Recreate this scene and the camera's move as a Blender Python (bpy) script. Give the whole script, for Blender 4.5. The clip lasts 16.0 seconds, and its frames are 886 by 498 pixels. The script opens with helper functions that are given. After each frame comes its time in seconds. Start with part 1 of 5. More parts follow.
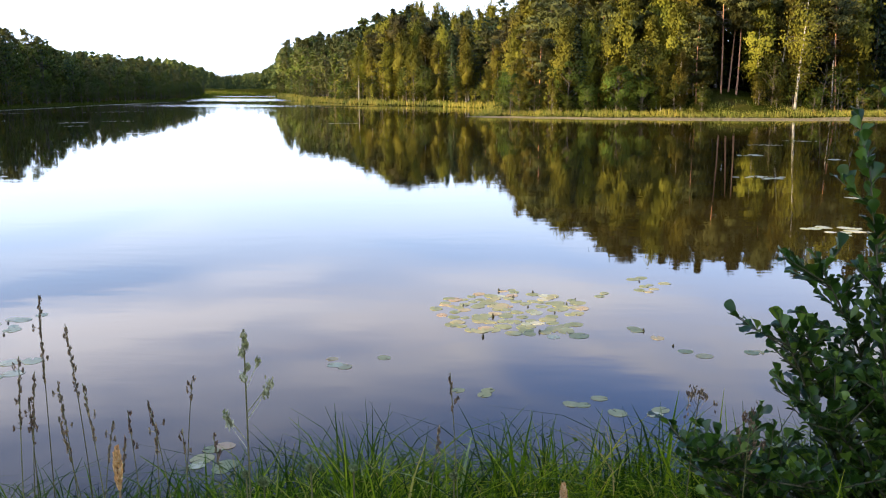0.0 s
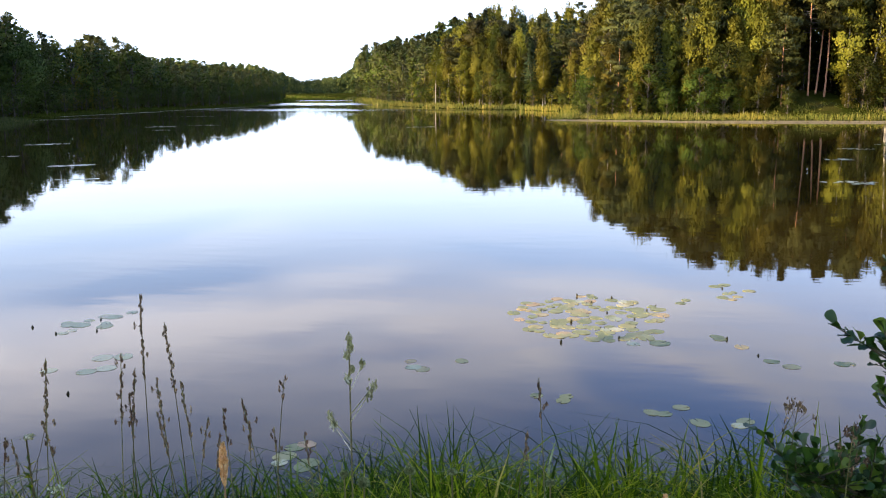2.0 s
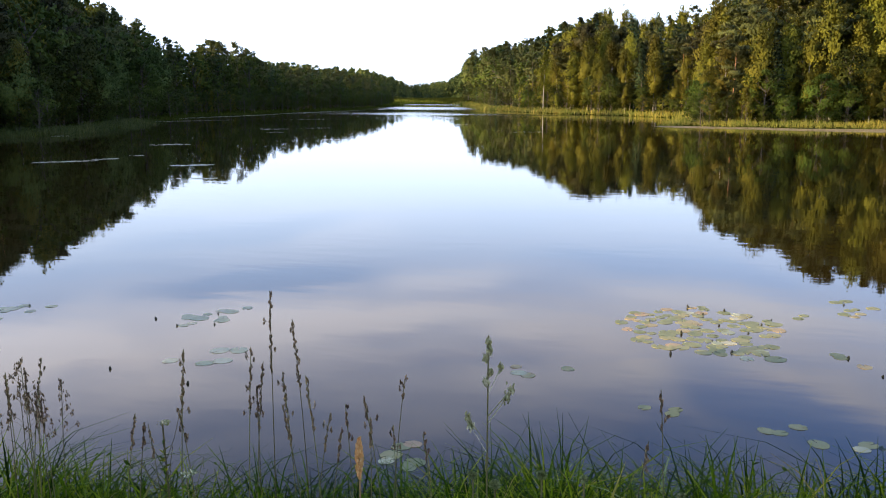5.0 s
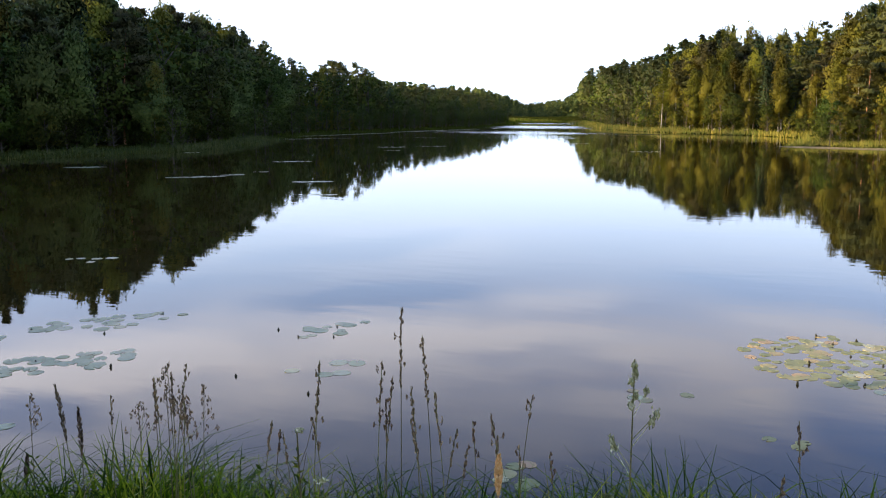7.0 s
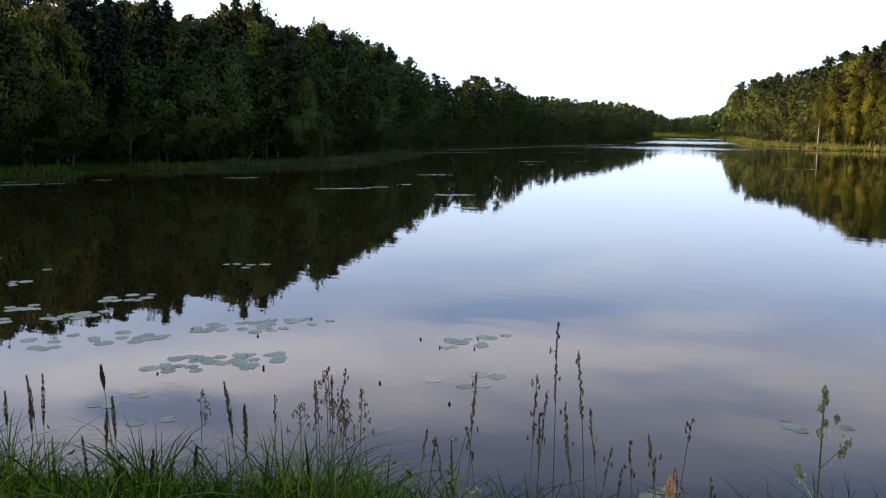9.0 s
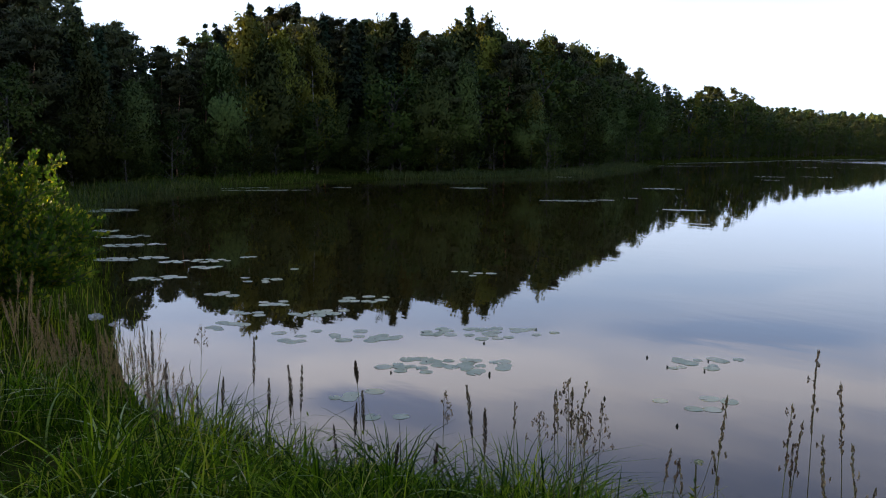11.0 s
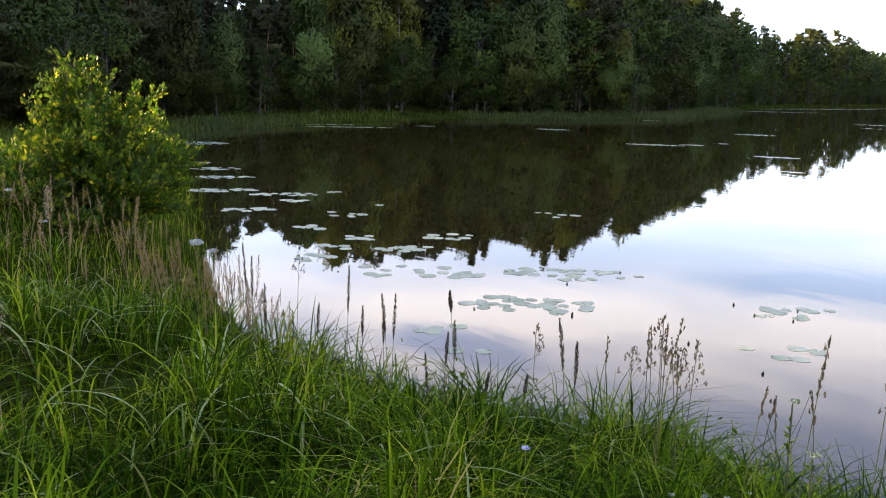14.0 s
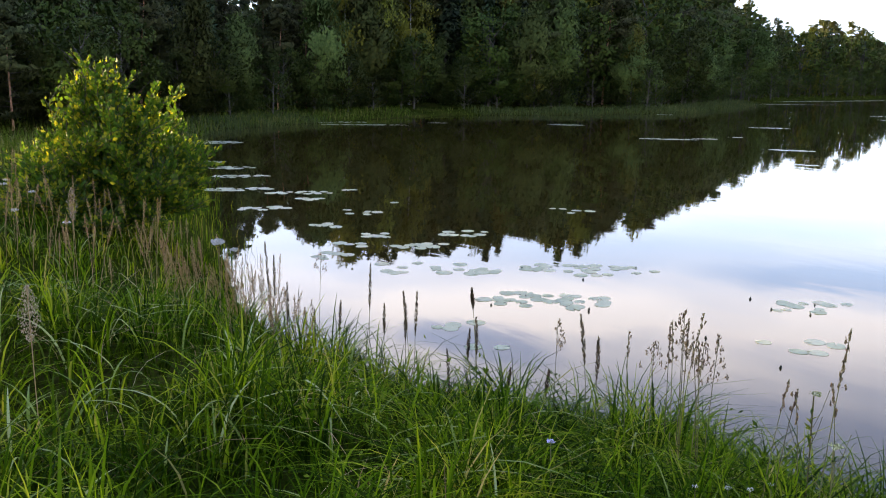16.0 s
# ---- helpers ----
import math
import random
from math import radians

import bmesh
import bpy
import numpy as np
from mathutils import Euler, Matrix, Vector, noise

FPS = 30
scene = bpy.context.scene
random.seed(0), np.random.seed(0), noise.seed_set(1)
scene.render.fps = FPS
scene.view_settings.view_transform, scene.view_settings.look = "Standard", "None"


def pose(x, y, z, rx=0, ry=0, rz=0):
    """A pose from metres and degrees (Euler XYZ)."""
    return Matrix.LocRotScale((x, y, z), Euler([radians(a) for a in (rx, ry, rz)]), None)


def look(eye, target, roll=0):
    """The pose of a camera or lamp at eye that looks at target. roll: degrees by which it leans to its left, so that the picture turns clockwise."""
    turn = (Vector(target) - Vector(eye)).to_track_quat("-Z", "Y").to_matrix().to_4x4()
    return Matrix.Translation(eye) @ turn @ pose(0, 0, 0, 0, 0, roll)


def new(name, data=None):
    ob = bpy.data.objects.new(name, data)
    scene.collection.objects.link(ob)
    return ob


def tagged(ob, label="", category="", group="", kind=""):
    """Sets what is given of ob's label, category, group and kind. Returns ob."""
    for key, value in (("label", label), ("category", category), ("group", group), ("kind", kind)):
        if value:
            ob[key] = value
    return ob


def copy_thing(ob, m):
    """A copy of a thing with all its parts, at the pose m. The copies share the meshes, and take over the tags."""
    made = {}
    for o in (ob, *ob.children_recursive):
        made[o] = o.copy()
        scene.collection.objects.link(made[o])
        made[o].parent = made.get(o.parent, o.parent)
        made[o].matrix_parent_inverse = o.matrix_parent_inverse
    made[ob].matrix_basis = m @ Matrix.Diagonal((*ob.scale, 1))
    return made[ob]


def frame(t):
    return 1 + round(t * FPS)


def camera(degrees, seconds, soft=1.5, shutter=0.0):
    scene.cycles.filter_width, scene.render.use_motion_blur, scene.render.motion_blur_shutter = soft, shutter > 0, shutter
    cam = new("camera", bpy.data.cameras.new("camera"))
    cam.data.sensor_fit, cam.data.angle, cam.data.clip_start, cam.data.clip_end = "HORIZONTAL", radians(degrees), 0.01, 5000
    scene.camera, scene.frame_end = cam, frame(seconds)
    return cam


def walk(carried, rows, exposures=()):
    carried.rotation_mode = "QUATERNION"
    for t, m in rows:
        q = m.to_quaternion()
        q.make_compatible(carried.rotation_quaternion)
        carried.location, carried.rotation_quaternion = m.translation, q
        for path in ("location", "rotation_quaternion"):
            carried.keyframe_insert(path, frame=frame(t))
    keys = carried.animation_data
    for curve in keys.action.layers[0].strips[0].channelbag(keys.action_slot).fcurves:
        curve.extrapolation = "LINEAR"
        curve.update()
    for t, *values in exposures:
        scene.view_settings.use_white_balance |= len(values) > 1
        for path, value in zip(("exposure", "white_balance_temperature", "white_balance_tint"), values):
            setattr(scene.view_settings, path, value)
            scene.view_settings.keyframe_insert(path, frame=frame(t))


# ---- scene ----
cam = camera(54.7, 16.0, 1.1)
PATH = [
    (0, (-0.273, -0.177, 2.998), (-0.393, 1.784, 2.626), 0.1),
    (0.5, (-0.294, -0.179, 2.999), (-0.485, 1.777, 2.626), 0.1),
    (1, (-0.302, -0.173, 2.997), (-0.519, 1.778, 2.618), 0.1),
    (1.5, (-0.315, -0.174, 2.999), (-0.567, 1.774, 2.622), 0.2),
    (2, (-0.322, -0.184, 3.002), (-0.615, 1.761, 2.638), -0.2),
    (2.5, (-0.332, -0.194, 3.001), (-0.68, 1.74, 2.63), -0.4),
    (3, (-0.339, -0.208, 3.003), (-0.711, 1.724, 2.642), 0.3),
    (3.2, (-0.345, -0.216, 3.004), (-0.727, 1.715, 2.651), 0.5),
    (5.3, (-0.387, -0.223, 3.009), (-0.947, 1.665, 2.658), 0.3),
    (5.5, (-0.39, -0.235, 3.006), (-0.973, 1.647, 2.662), 0.5),
    (6, (-0.4, -0.26, 3.009), (-1.048, 1.602, 2.667), 0.5),
    (6.5, (-0.421, -0.244, 3.014), (-1.135, 1.595, 2.684), 0.2),
    (7, (-0.431, -0.282, 3.022), (-1.206, 1.535, 2.71), 0.2),
    (7.5, (-0.444, -0.295, 3.018), (-1.274, 1.498, 2.706), 0.3),
    (8, (-0.459, -0.306, 3.015), (-1.367, 1.445, 2.688), 0.4),
    (8.5, (-0.484, -0.303, 3.019), (-1.454, 1.419, 2.714), 0.3),
    (9, (-0.488, -0.342, 3.024), (-1.548, 1.33, 2.743), 0.4),
    (9.5, (-0.495, -0.367, 3.028), (-1.65, 1.241, 2.745), -0.2),
    (10, (-0.503, -0.39, 3.041), (-1.766, 1.138, 2.778), -0.3),
    (10.2, (-0.508, -0.408, 3.041), (-1.817, 1.082, 2.78), 0.0),
    (12.3, (-0.544, -0.533, 3.03), (-2.107, 0.685, 2.752), 1.0),
    (12.5, (-0.543, -0.544, 3.024), (-2.102, 0.674, 2.727), 1.4),
    (13, (-0.545, -0.564, 3.006), (-2.121, 0.617, 2.652), 1.9),
    (13.5, (-0.545, -0.568, 3.004), (-2.108, 0.62, 2.623), 2.0),
    (14, (-0.531, -0.581, 3.006), (-2.085, 0.613, 2.608), 1.7),
    (14.5, (-0.516, -0.594, 3.011), (-2.079, 0.589, 2.615), 1.2),
    (15, (-0.511, -0.612, 3.017), (-2.07, 0.575, 2.615), 1.2),
    (15.5, (-0.507, -0.635, 3.019), (-2.073, 0.539, 2.613), 1.1),
    (16, (-0.505, -0.661, 3.027), (-2.076, 0.508, 2.62), 1.0),
]
EXPOSURE = [(0, 1.70, 6500, 10), (2.1, 1.64, 6500, 10), (2.5, 1.38, 6500, 10), (5.5, 1.38, 6500, 10), (7, 1.34, 6500, 10), (8.5, 1.29, 6500, 10), (9, 0.99, 6500, 10), (9.5, 0.96, 6500, 10), (10, 0.88, 6500, 10), (12.3, 1.15, 6600, 10), (12.8, 1.75, 6900, 10), (13.3, 2.12, 7100, 10), (16, 2.12, 7100, 10)]
walk(cam, [(t, look(eye, target, roll)) for t, eye, target, roll in PATH], EXPOSURE)

# ---- world, sun ----
SUN_FROM = Vector((-0.84, -0.515, 0.195)).normalized()      # towards the evening sun
world = bpy.data.worlds.new("evening_sky")
scene.world = world
world.use_nodes = True
wn, wl = world.node_tree.nodes, world.node_tree.links
wn.clear()
w_out = wn.new("ShaderNodeOutputWorld")
w_bg = wn.new("ShaderNodeBackground")
w_bg.inputs["Strength"].default_value = 0.084
w_sky = wn.new("ShaderNodeTexSky")
w_sky.sky_type, w_sky.sun_disc = "NISHITA", False
w_sky.sun_elevation = math.asin(SUN_FROM.z)
w_sky.sun_rotation = math.atan2(SUN_FROM.x, SUN_FROM.y)
w_sky.dust_density, w_sky.air_density, w_sky.ozone_density = 1.0, 1.0, 3.0
# thin evening clouds in long soft banks
w_tc = wn.new("ShaderNodeTexCoord")
w_sep = wn.new("ShaderNodeSeparateXYZ")
w_abs = wn.new("ShaderNodeMath"); w_abs.operation = "MAXIMUM"; w_abs.inputs[1].default_value = 0.0
w_noise = wn.new("ShaderNodeTexNoise")
w_noise.inputs["Scale"].default_value, w_noise.inputs["Detail"].default_value = 0.95, 4.0
w_noise.inputs["Roughness"].default_value = 0.45
w_puff = wn.new("ShaderNodeMapRange")
w_puff.inputs["From Min"].default_value, w_puff.inputs["From Max"].default_value = 0.3, 0.7
w_puff.inputs["To Min"].default_value, w_puff.inputs["To Max"].default_value = 0.6, 1.5
# how much cloud stands at each height: a pale veil, a rift of clear blue, a soft bank, and clear sky overhead
w_cover = wn.new("ShaderNodeValToRGB")
COVER = [(0.0, 0.6), (0.10, 0.5), (0.15, 0.36), (0.185, 0.24), (0.235, 0.55), (0.28, 0.82), (0.32, 0.75), (0.36, 0.46), (0.43, 0.16), (1.0, 0.0)]
while len(w_cover.color_ramp.elements) < len(COVER):
    w_cover.color_ramp.elements.new(0.5)
for el, (p, c) in zip(w_cover.color_ramp.elements, COVER):
    el.position, el.color = p, (c, c, c, 1)
w_mix = wn.new("ShaderNodeMix"); w_mix.data_type = "RGBA"
w_tint = wn.new("ShaderNodeMix"); w_tint.data_type, w_tint.blend_type = "RGBA", "MULTIPLY"
w_tint.inputs["Factor"].default_value = 1.0
w_tint.inputs["B"].default_value = (1.08, 1.47, 2.3, 1)
w_dot = wn.new("ShaderNodeVectorMath"); w_dot.operation = "DOT_PRODUCT"
w_dot.inputs[1].default_value = Vector((SUN_FROM.x, SUN_FROM.y, 0)).normalized()
w_side = wn.new("ShaderNodeMapRange")
w_side.inputs["From Min"].default_value, w_side.inputs["From Max"].default_value = -0.7, 1.0
w_cloud = wn.new("ShaderNodeMix"); w_cloud.data_type = "RGBA"
w_cloud.inputs["A"].default_value, w_cloud.inputs["B"].default_value = (7.5, 7.35, 8.4, 1), (16.0, 15.2, 16.2, 1)
wl.new(w_tc.outputs["Generated"], w_sep.inputs[0])
wl.new(w_sep.outputs["Z"], w_abs.inputs[0])
# bearing and height of each bit of sky, bent a little, for clouds that lie aslant
w_az = wn.new("ShaderNodeMath"); w_az.operation = "ARCTAN2"
w_el = wn.new("ShaderNodeMath"); w_el.operation = "ARCSINE"; w_el.use_clamp = False
w_uv = wn.new("ShaderNodeCombineXYZ")
w_bend = wn.new("ShaderNodeTexNoise")
w_bend.inputs["Scale"].default_value, w_bend.inputs["Detail"].default_value = 6.0, 4.0
w_off = wn.new("ShaderNodeVectorMath"); w_off.operation = "MULTIPLY_ADD"
w_off.inputs[1].default_value = (0.16, 0.035, 0.0)
w_slant = wn.new("ShaderNodeMapping")
w_slant.inputs["Scale"].default_value, w_slant.inputs["Rotation"].default_value = (3.2, 15.0, 1.0), (0, 0, 0.10)
wl.new(w_sep.outputs["X"], w_az.inputs[0]); wl.new(w_sep.outputs["Y"], w_az.inputs[1])
wl.new(w_sep.outputs["Z"], w_el.inputs[0])
wl.new(w_az.outputs[0], w_uv.inputs[0]); wl.new(w_el.outputs[0], w_uv.inputs[1])
wl.new(w_tc.outputs["Generated"], w_bend.inputs["Vector"])
wl.new(w_bend.outputs["Color"], w_off.inputs[0]); wl.new(w_uv.outputs[0], w_off.inputs[2])
wl.new(w_off.outputs[0], w_slant.inputs[0]); wl.new(w_slant.outputs[0], w_noise.inputs["Vector"])


def sky_patch(bearing, up, long, high, tilt, inner, outer):
    """A long soft patch of the cloud layer: 1 inside, 0 outside; degrees right of ahead and up."""
    at = wn.new("ShaderNodeMapping"); at.vector_type = "TEXTURE"
    at.inputs["Location"].default_value = (radians(bearing) + 0.08, radians(up) + 0.0175, 0)
    at.inputs["Rotation"].default_value = (0, 0, radians(tilt))
    at.inputs["Scale"].default_value = (radians(long), radians(high), 1)
    ln = wn.new("ShaderNodeVectorMath"); ln.operation = "LENGTH"
    edge = wn.new("ShaderNodeMapRange"); edge.interpolation_type = "SMOOTHSTEP"
    edge.inputs["From Min"].default_value, edge.inputs["From Max"].default_value = inner, outer
    edge.inputs["To Min"].default_value, edge.inputs["To Max"].default_value = 1.0, 0.0
    wl.new(w_off.outputs[0], at.inputs[0]); wl.new(at.outputs[0], ln.inputs[0]); wl.new(ln.outputs["Value"], edge.inputs["Value"])
    return edge.outputs[0]


wl.new(w_noise.outputs["Fac"], w_puff.inputs["Value"])
wl.new(w_tc.outputs["Generated"], w_dot.inputs[0])
wl.new(w_dot.outputs["Value"], w_side.inputs["Value"])
wl.new(w_side.outputs[0], w_cloud.inputs["Factor"])
wl.new(w_cloud.outputs["Result"], w_mix.inputs["B"])
w_warp = wn.new("ShaderNodeMath"); w_warp.operation = "MULTIPLY_ADD"; w_warp.inputs[1].default_value = 0.16
w_low = wn.new("ShaderNodeMath"); w_low.operation = "SUBTRACT"; w_low.inputs[1].default_value = 0.08
w_sum = wn.new("ShaderNodeMath"); w_sum.operation = "MULTIPLY"; w_sum.use_clamp = True
w_noise2 = wn.new("ShaderNodeTexNoise")
w_noise2.inputs["Scale"].default_value, w_noise2.inputs["Detail"].default_value = 1.7, 2.0
wl.new(w_tc.outputs["Generated"], w_noise2.inputs["Vector"])
wl.new(w_noise2.outputs["Fac"], w_warp.inputs[0])
wl.new(w_abs.outputs[0], w_warp.inputs[2])
wl.new(w_warp.outputs[0], w_low.inputs[0])
wl.new(w_low.outputs[0], w_cover.inputs[0])
wl.new(w_cover.outputs[0], w_sum.inputs[0])
wl.new(w_puff.outputs[0], w_sum.inputs[1])
# rifts of clear blue between the banks, and one paler puff
w_last = w_sum.outputs[0]
for bearing, up, long, high, tilt, weight in ((-27, 12.0, 10.5, 1.0, -4, 0.72), (0, 11.0, 11, 0.8, 4, 0.5), (7, 19.5, 9, 2.0, 14, 0.55), (15, 24, 9, 2.6, 18, 0.6), (-50, 18.0, 6, 1.6, 6, 0.5), (-29, 8.9, 9, 0.9, -6, 0.5)):
    keep_on = wn.new("ShaderNodeMath"); keep_on.operation = "MULTIPLY_ADD"
    keep_on.inputs[1].default_value, keep_on.inputs[2].default_value = -weight, 1.0
    thin = wn.new("ShaderNodeMath"); thin.operation = "MULTIPLY"
    wl.new(sky_patch(bearing, up, long, high, tilt, 0.45, 1.15), keep_on.inputs[0])
    wl.new(w_last, thin.inputs[0]); wl.new(keep_on.outputs[0], thin.inputs[1])
    w_last = thin.outputs[0]
for bearing, up, long, high, tilt, weight in ((-14, 12.2, 5, 0.9, -5, 0.28), (-22, 14.8, 13, 1.3, -2, 0.25), (5, 13.2, 12, 1.0, 5, 0.4), (-47, 15, 12, 2.2, 0, 0.4)):
    puff = wn.new("ShaderNodeMath"); puff.operation = "MULTIPLY_ADD"; puff.use_clamp = True
    puff.inputs[1].default_value = weight
    wl.new(sky_patch(bearing, up, long, high, tilt, 0.2, 1.3), puff.inputs[0])
    wl.new(w_last, puff.inputs[2])
    w_last = puff.outputs[0]
wl.new(w_last, w_mix.inputs["Factor"])
wl.new(w_sky.outputs[0], w_tint.inputs["A"])
wl.new(w_tint.outputs["Result"], w_mix.inputs["A"])
# bright haze low over the horizon
w_hz = wn.new("ShaderNodeMapRange"); w_hz.interpolation_type = "SMOOTHERSTEP"
w_hz.inputs["From Min"].default_value, w_hz.inputs["From Max"].default_value = 0.0, 0.37
w_hz.inputs["To Min"].default_value, w_hz.inputs["To Max"].default_value = 1.0, 0.0
w_mix2 = wn.new("ShaderNodeMix"); w_mix2.data_type = "RGBA"
w_mix2.inputs["B"].default_value = (7.3, 8.8, 11.3, 1)
wl.new(w_abs.outputs[0], w_hz.inputs["Value"])
wl.new(w_hz.outputs[0], w_mix2.inputs["Factor"])
wl.new(w_mix.outputs["Result"], w_mix2.inputs["A"])
wl.new(w_mix2.outputs["Result"], w_bg.inputs["Color"])
wl.new(w_bg.outputs[0], w_out.inputs[0])

sun = new("sun", bpy.data.lights.new("sun", "SUN"))
sun.data.energy, sun.data.angle, sun.data.color = 5.0, radians(0.6), (1.0, 0.76, 0.43)
sun.matrix_world = look(SUN_FROM * 400, (0, 0, 0))


# ---- materials ----
def material(name):
    m = bpy.data.materials.new(name)
    m.use_nodes = True
    nodes = m.node_tree.nodes
    return m, nodes, m.node_tree.links, nodes["Principled BSDF"]


def put(bsdf, **values):
    for key, value in values.items():
        bsdf.inputs[key.replace("_", " ")].default_value = value


def ramp_node(nodes, stops):
    r = nodes.new("ShaderNodeValToRGB")
    e = r.color_ramp.elements
    while len(e) < len(stops):
        e.new(0.5)
    for el, (p, c) in zip(e, stops):
        el.position, el.color = p, (*c, 1)
    return r


def leafy(name, stops, through_light=0.18, rough=0.7, per_object=0.4, spec=0.12, patch=0.0, patch_scale=1.1):
    """Leaf, blade or needle: colour varies leaf by leaf and plant by plant; some light passes through."""
    m, n, l, b = material(name)
    geo, info = n.new("ShaderNodeNewGeometry"), n.new("ShaderNodeObjectInfo")
    r = ramp_node(n, stops)
    l.new(geo.outputs["Random Per Island"], r.inputs[0])
    hsv = n.new("ShaderNodeHueSaturation")
    mr = n.new("ShaderNodeMapRange")
    mr.inputs["To Min"].default_value, mr.inputs["To Max"].default_value = 1 - per_object, 1 + per_object
    hr = n.new("ShaderNodeMapRange")
    hr.inputs["To Min"].default_value, hr.inputs["To Max"].default_value = 0.5 - per_object * 0.06, 0.5 + per_object * 0.06
    l.new(info.outputs["Random"], mr.inputs[0])
    l.new(info.outputs["Random"], hr.inputs[0])
    l.new(mr.outputs[0], hsv.inputs["Value"])
    l.new(hr.outputs[0], hsv.inputs["Hue"])
    if patch:
        # growth differs from tussock to tussock: yellower and paler here, deeper green there
        tc, no = n.new("ShaderNodeTexCoord"), n.new("ShaderNodeTexNoise")
        no.inputs["Scale"].default_value, no.inputs["Detail"].default_value = patch_scale, 3
        pr = ramp_node(n, [(0.36, (1 - patch, 1 - patch * 0.75, 1 - patch)), (0.5, (1, 1, 1)), (0.66, (1 + patch * 1.1, 1 + patch * 0.55, 1 + patch * 0.2))])
        pm = n.new("ShaderNodeMix"); pm.data_type, pm.blend_type = "RGBA", "MULTIPLY"
        pm.clamp_result = False
        pm.inputs["Factor"].default_value = 1.0
        l.new(tc.outputs["Object"], no.inputs["Vector"]); l.new(no.outputs["Fac"], pr.inputs[0])
        l.new(r.outputs[0], pm.inputs["A"]); l.new(pr.outputs[0], pm.inputs["B"])
        l.new(pm.outputs["Result"], hsv.inputs["Color"])
    else:
        l.new(r.outputs[0], hsv.inputs["Color"])
    l.new(hsv.outputs[0], b.inputs["Base Color"])
    put(b, Roughness=rough)
    b.inputs["Specular IOR Level"].default_value = spec
    t = n.new("ShaderNodeBsdfTranslucent")
    mix = n.new("ShaderNodeMixShader")
    mix.inputs[0].default_value = through_light
    l.new(hsv.outputs[0], t.inputs[0])
    l.new(b.outputs[0], mix.inputs[1])
    l.new(t.outputs[0], mix.inputs[2])
    l.new(mix.outputs[0], n["Material Output"].inputs[0])
    return m


def barky(name, stops, scale=(3, 3, 1), bump=0.4, rough=0.85):
    m, n, l, b = material(name)
    tc, mp, no = n.new("ShaderNodeTexCoord"), n.new("ShaderNodeMapping"), n.new("ShaderNodeTexNoise")
    mp.inputs["Scale"].default_value = scale
    no.inputs["Scale"].default_value, no.inputs["Detail"].default_value = 4, 6
    r = ramp_node(n, stops)
    l.new(tc.outputs["Object"], mp.inputs[0])
    l.new(mp.outputs[0], no.inputs["Vector"])
    l.new(no.outputs["Fac"], r.inputs[0])
    l.new(r.outputs[0], b.inputs["Base Color"])
    bp = n.new("ShaderNodeBump")
    bp.inputs["Strength"].default_value, bp.inputs["Distance"].default_value = bump, 0.02
    l.new(no.outputs["Fac"], bp.inputs["Height"])
    l.new(bp.outputs[0], b.inputs["Normal"])
    put(b, Roughness=rough)
    return m


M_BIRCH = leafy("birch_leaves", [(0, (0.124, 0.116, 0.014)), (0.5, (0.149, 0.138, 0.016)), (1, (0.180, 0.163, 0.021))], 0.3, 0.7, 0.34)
# birch leaf of the shaded shore, the shade put in as a duller green
M_YOUNG_SHADED = leafy("young_birch_leaves", [(0, (0.066, 0.085, 0.021)), (0.5, (0.090, 0.112, 0.026)), (1, (0.125, 0.14, 0.033))], 0.22, 0.75, 0.5, 0.05)
M_ALDER = leafy("broad_leaves", [(0, (0.046, 0.066, 0.009)), (0.6, (0.060, 0.080, 0.011)), (1, (0.082, 0.098, 0.014))], 0.28)
M_PINE = leafy("pine_needles", [(0, (0.056, 0.060, 0.018)), (0.6, (0.078, 0.078, 0.023)), (1, (0.108, 0.102, 0.032))], 0.25)
M_SPRUCE = leafy("spruce_needles", [(0, (0.026, 0.040, 0.016)), (0.6, (0.038, 0.056, 0.021)), (1, (0.058, 0.078, 0.027))], 0.12)
M_FAR = leafy("far_wood_leaves", [(0, (0.035, 0.055, 0.018)), (0.5, (0.06, 0.085, 0.022)), (1, (0.11, 0.125, 0.03))], 0.2)
M_BIRCH_BARK = barky("birch_bark", [(0.30, (0.05, 0.045, 0.04)), (0.42, (0.36, 0.33, 0.29)), (1, (0.52, 0.48, 0.43))], (1, 1, 5))
M_PINE_BARK = barky("pine_bark", [(0.3, (0.16, 0.07, 0.035)), (0.6, (0.50, 0.25, 0.13)), (1, (0.66, 0.38, 0.22))], (4, 4, 0.8))
M_BARK = barky("grey_bark", [(0.3, (0.05, 0.04, 0.03)), (1, (0.16, 0.13, 0.10))])
M_TWIG = barky("green_brown_twig", [(0.3, (0.05, 0.045, 0.02)), (1, (0.13, 0.11, 0.05))], (20, 20, 8), 0.2)
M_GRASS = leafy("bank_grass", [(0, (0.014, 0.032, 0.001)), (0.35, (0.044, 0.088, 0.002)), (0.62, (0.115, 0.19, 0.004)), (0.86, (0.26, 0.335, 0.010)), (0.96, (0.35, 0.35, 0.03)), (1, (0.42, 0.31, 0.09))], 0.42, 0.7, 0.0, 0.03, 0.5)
M_TURF = leafy("low_grass", [(0, (0.018, 0.032, 0.001)), (0.6, (0.050, 0.085, 0.002)), (1, (0.11, 0.155, 0.004))], 0.25, 0.8, 0.0, 0.02, 0.45)
M_MEADOW = leafy("meadow_grass", [(0, (0.05, 0.08, 0.006)), (0.6, (0.095, 0.135, 0.010)), (1, (0.20, 0.17, 0.05))], 0.35, 0.7, 0.0, 0.05)
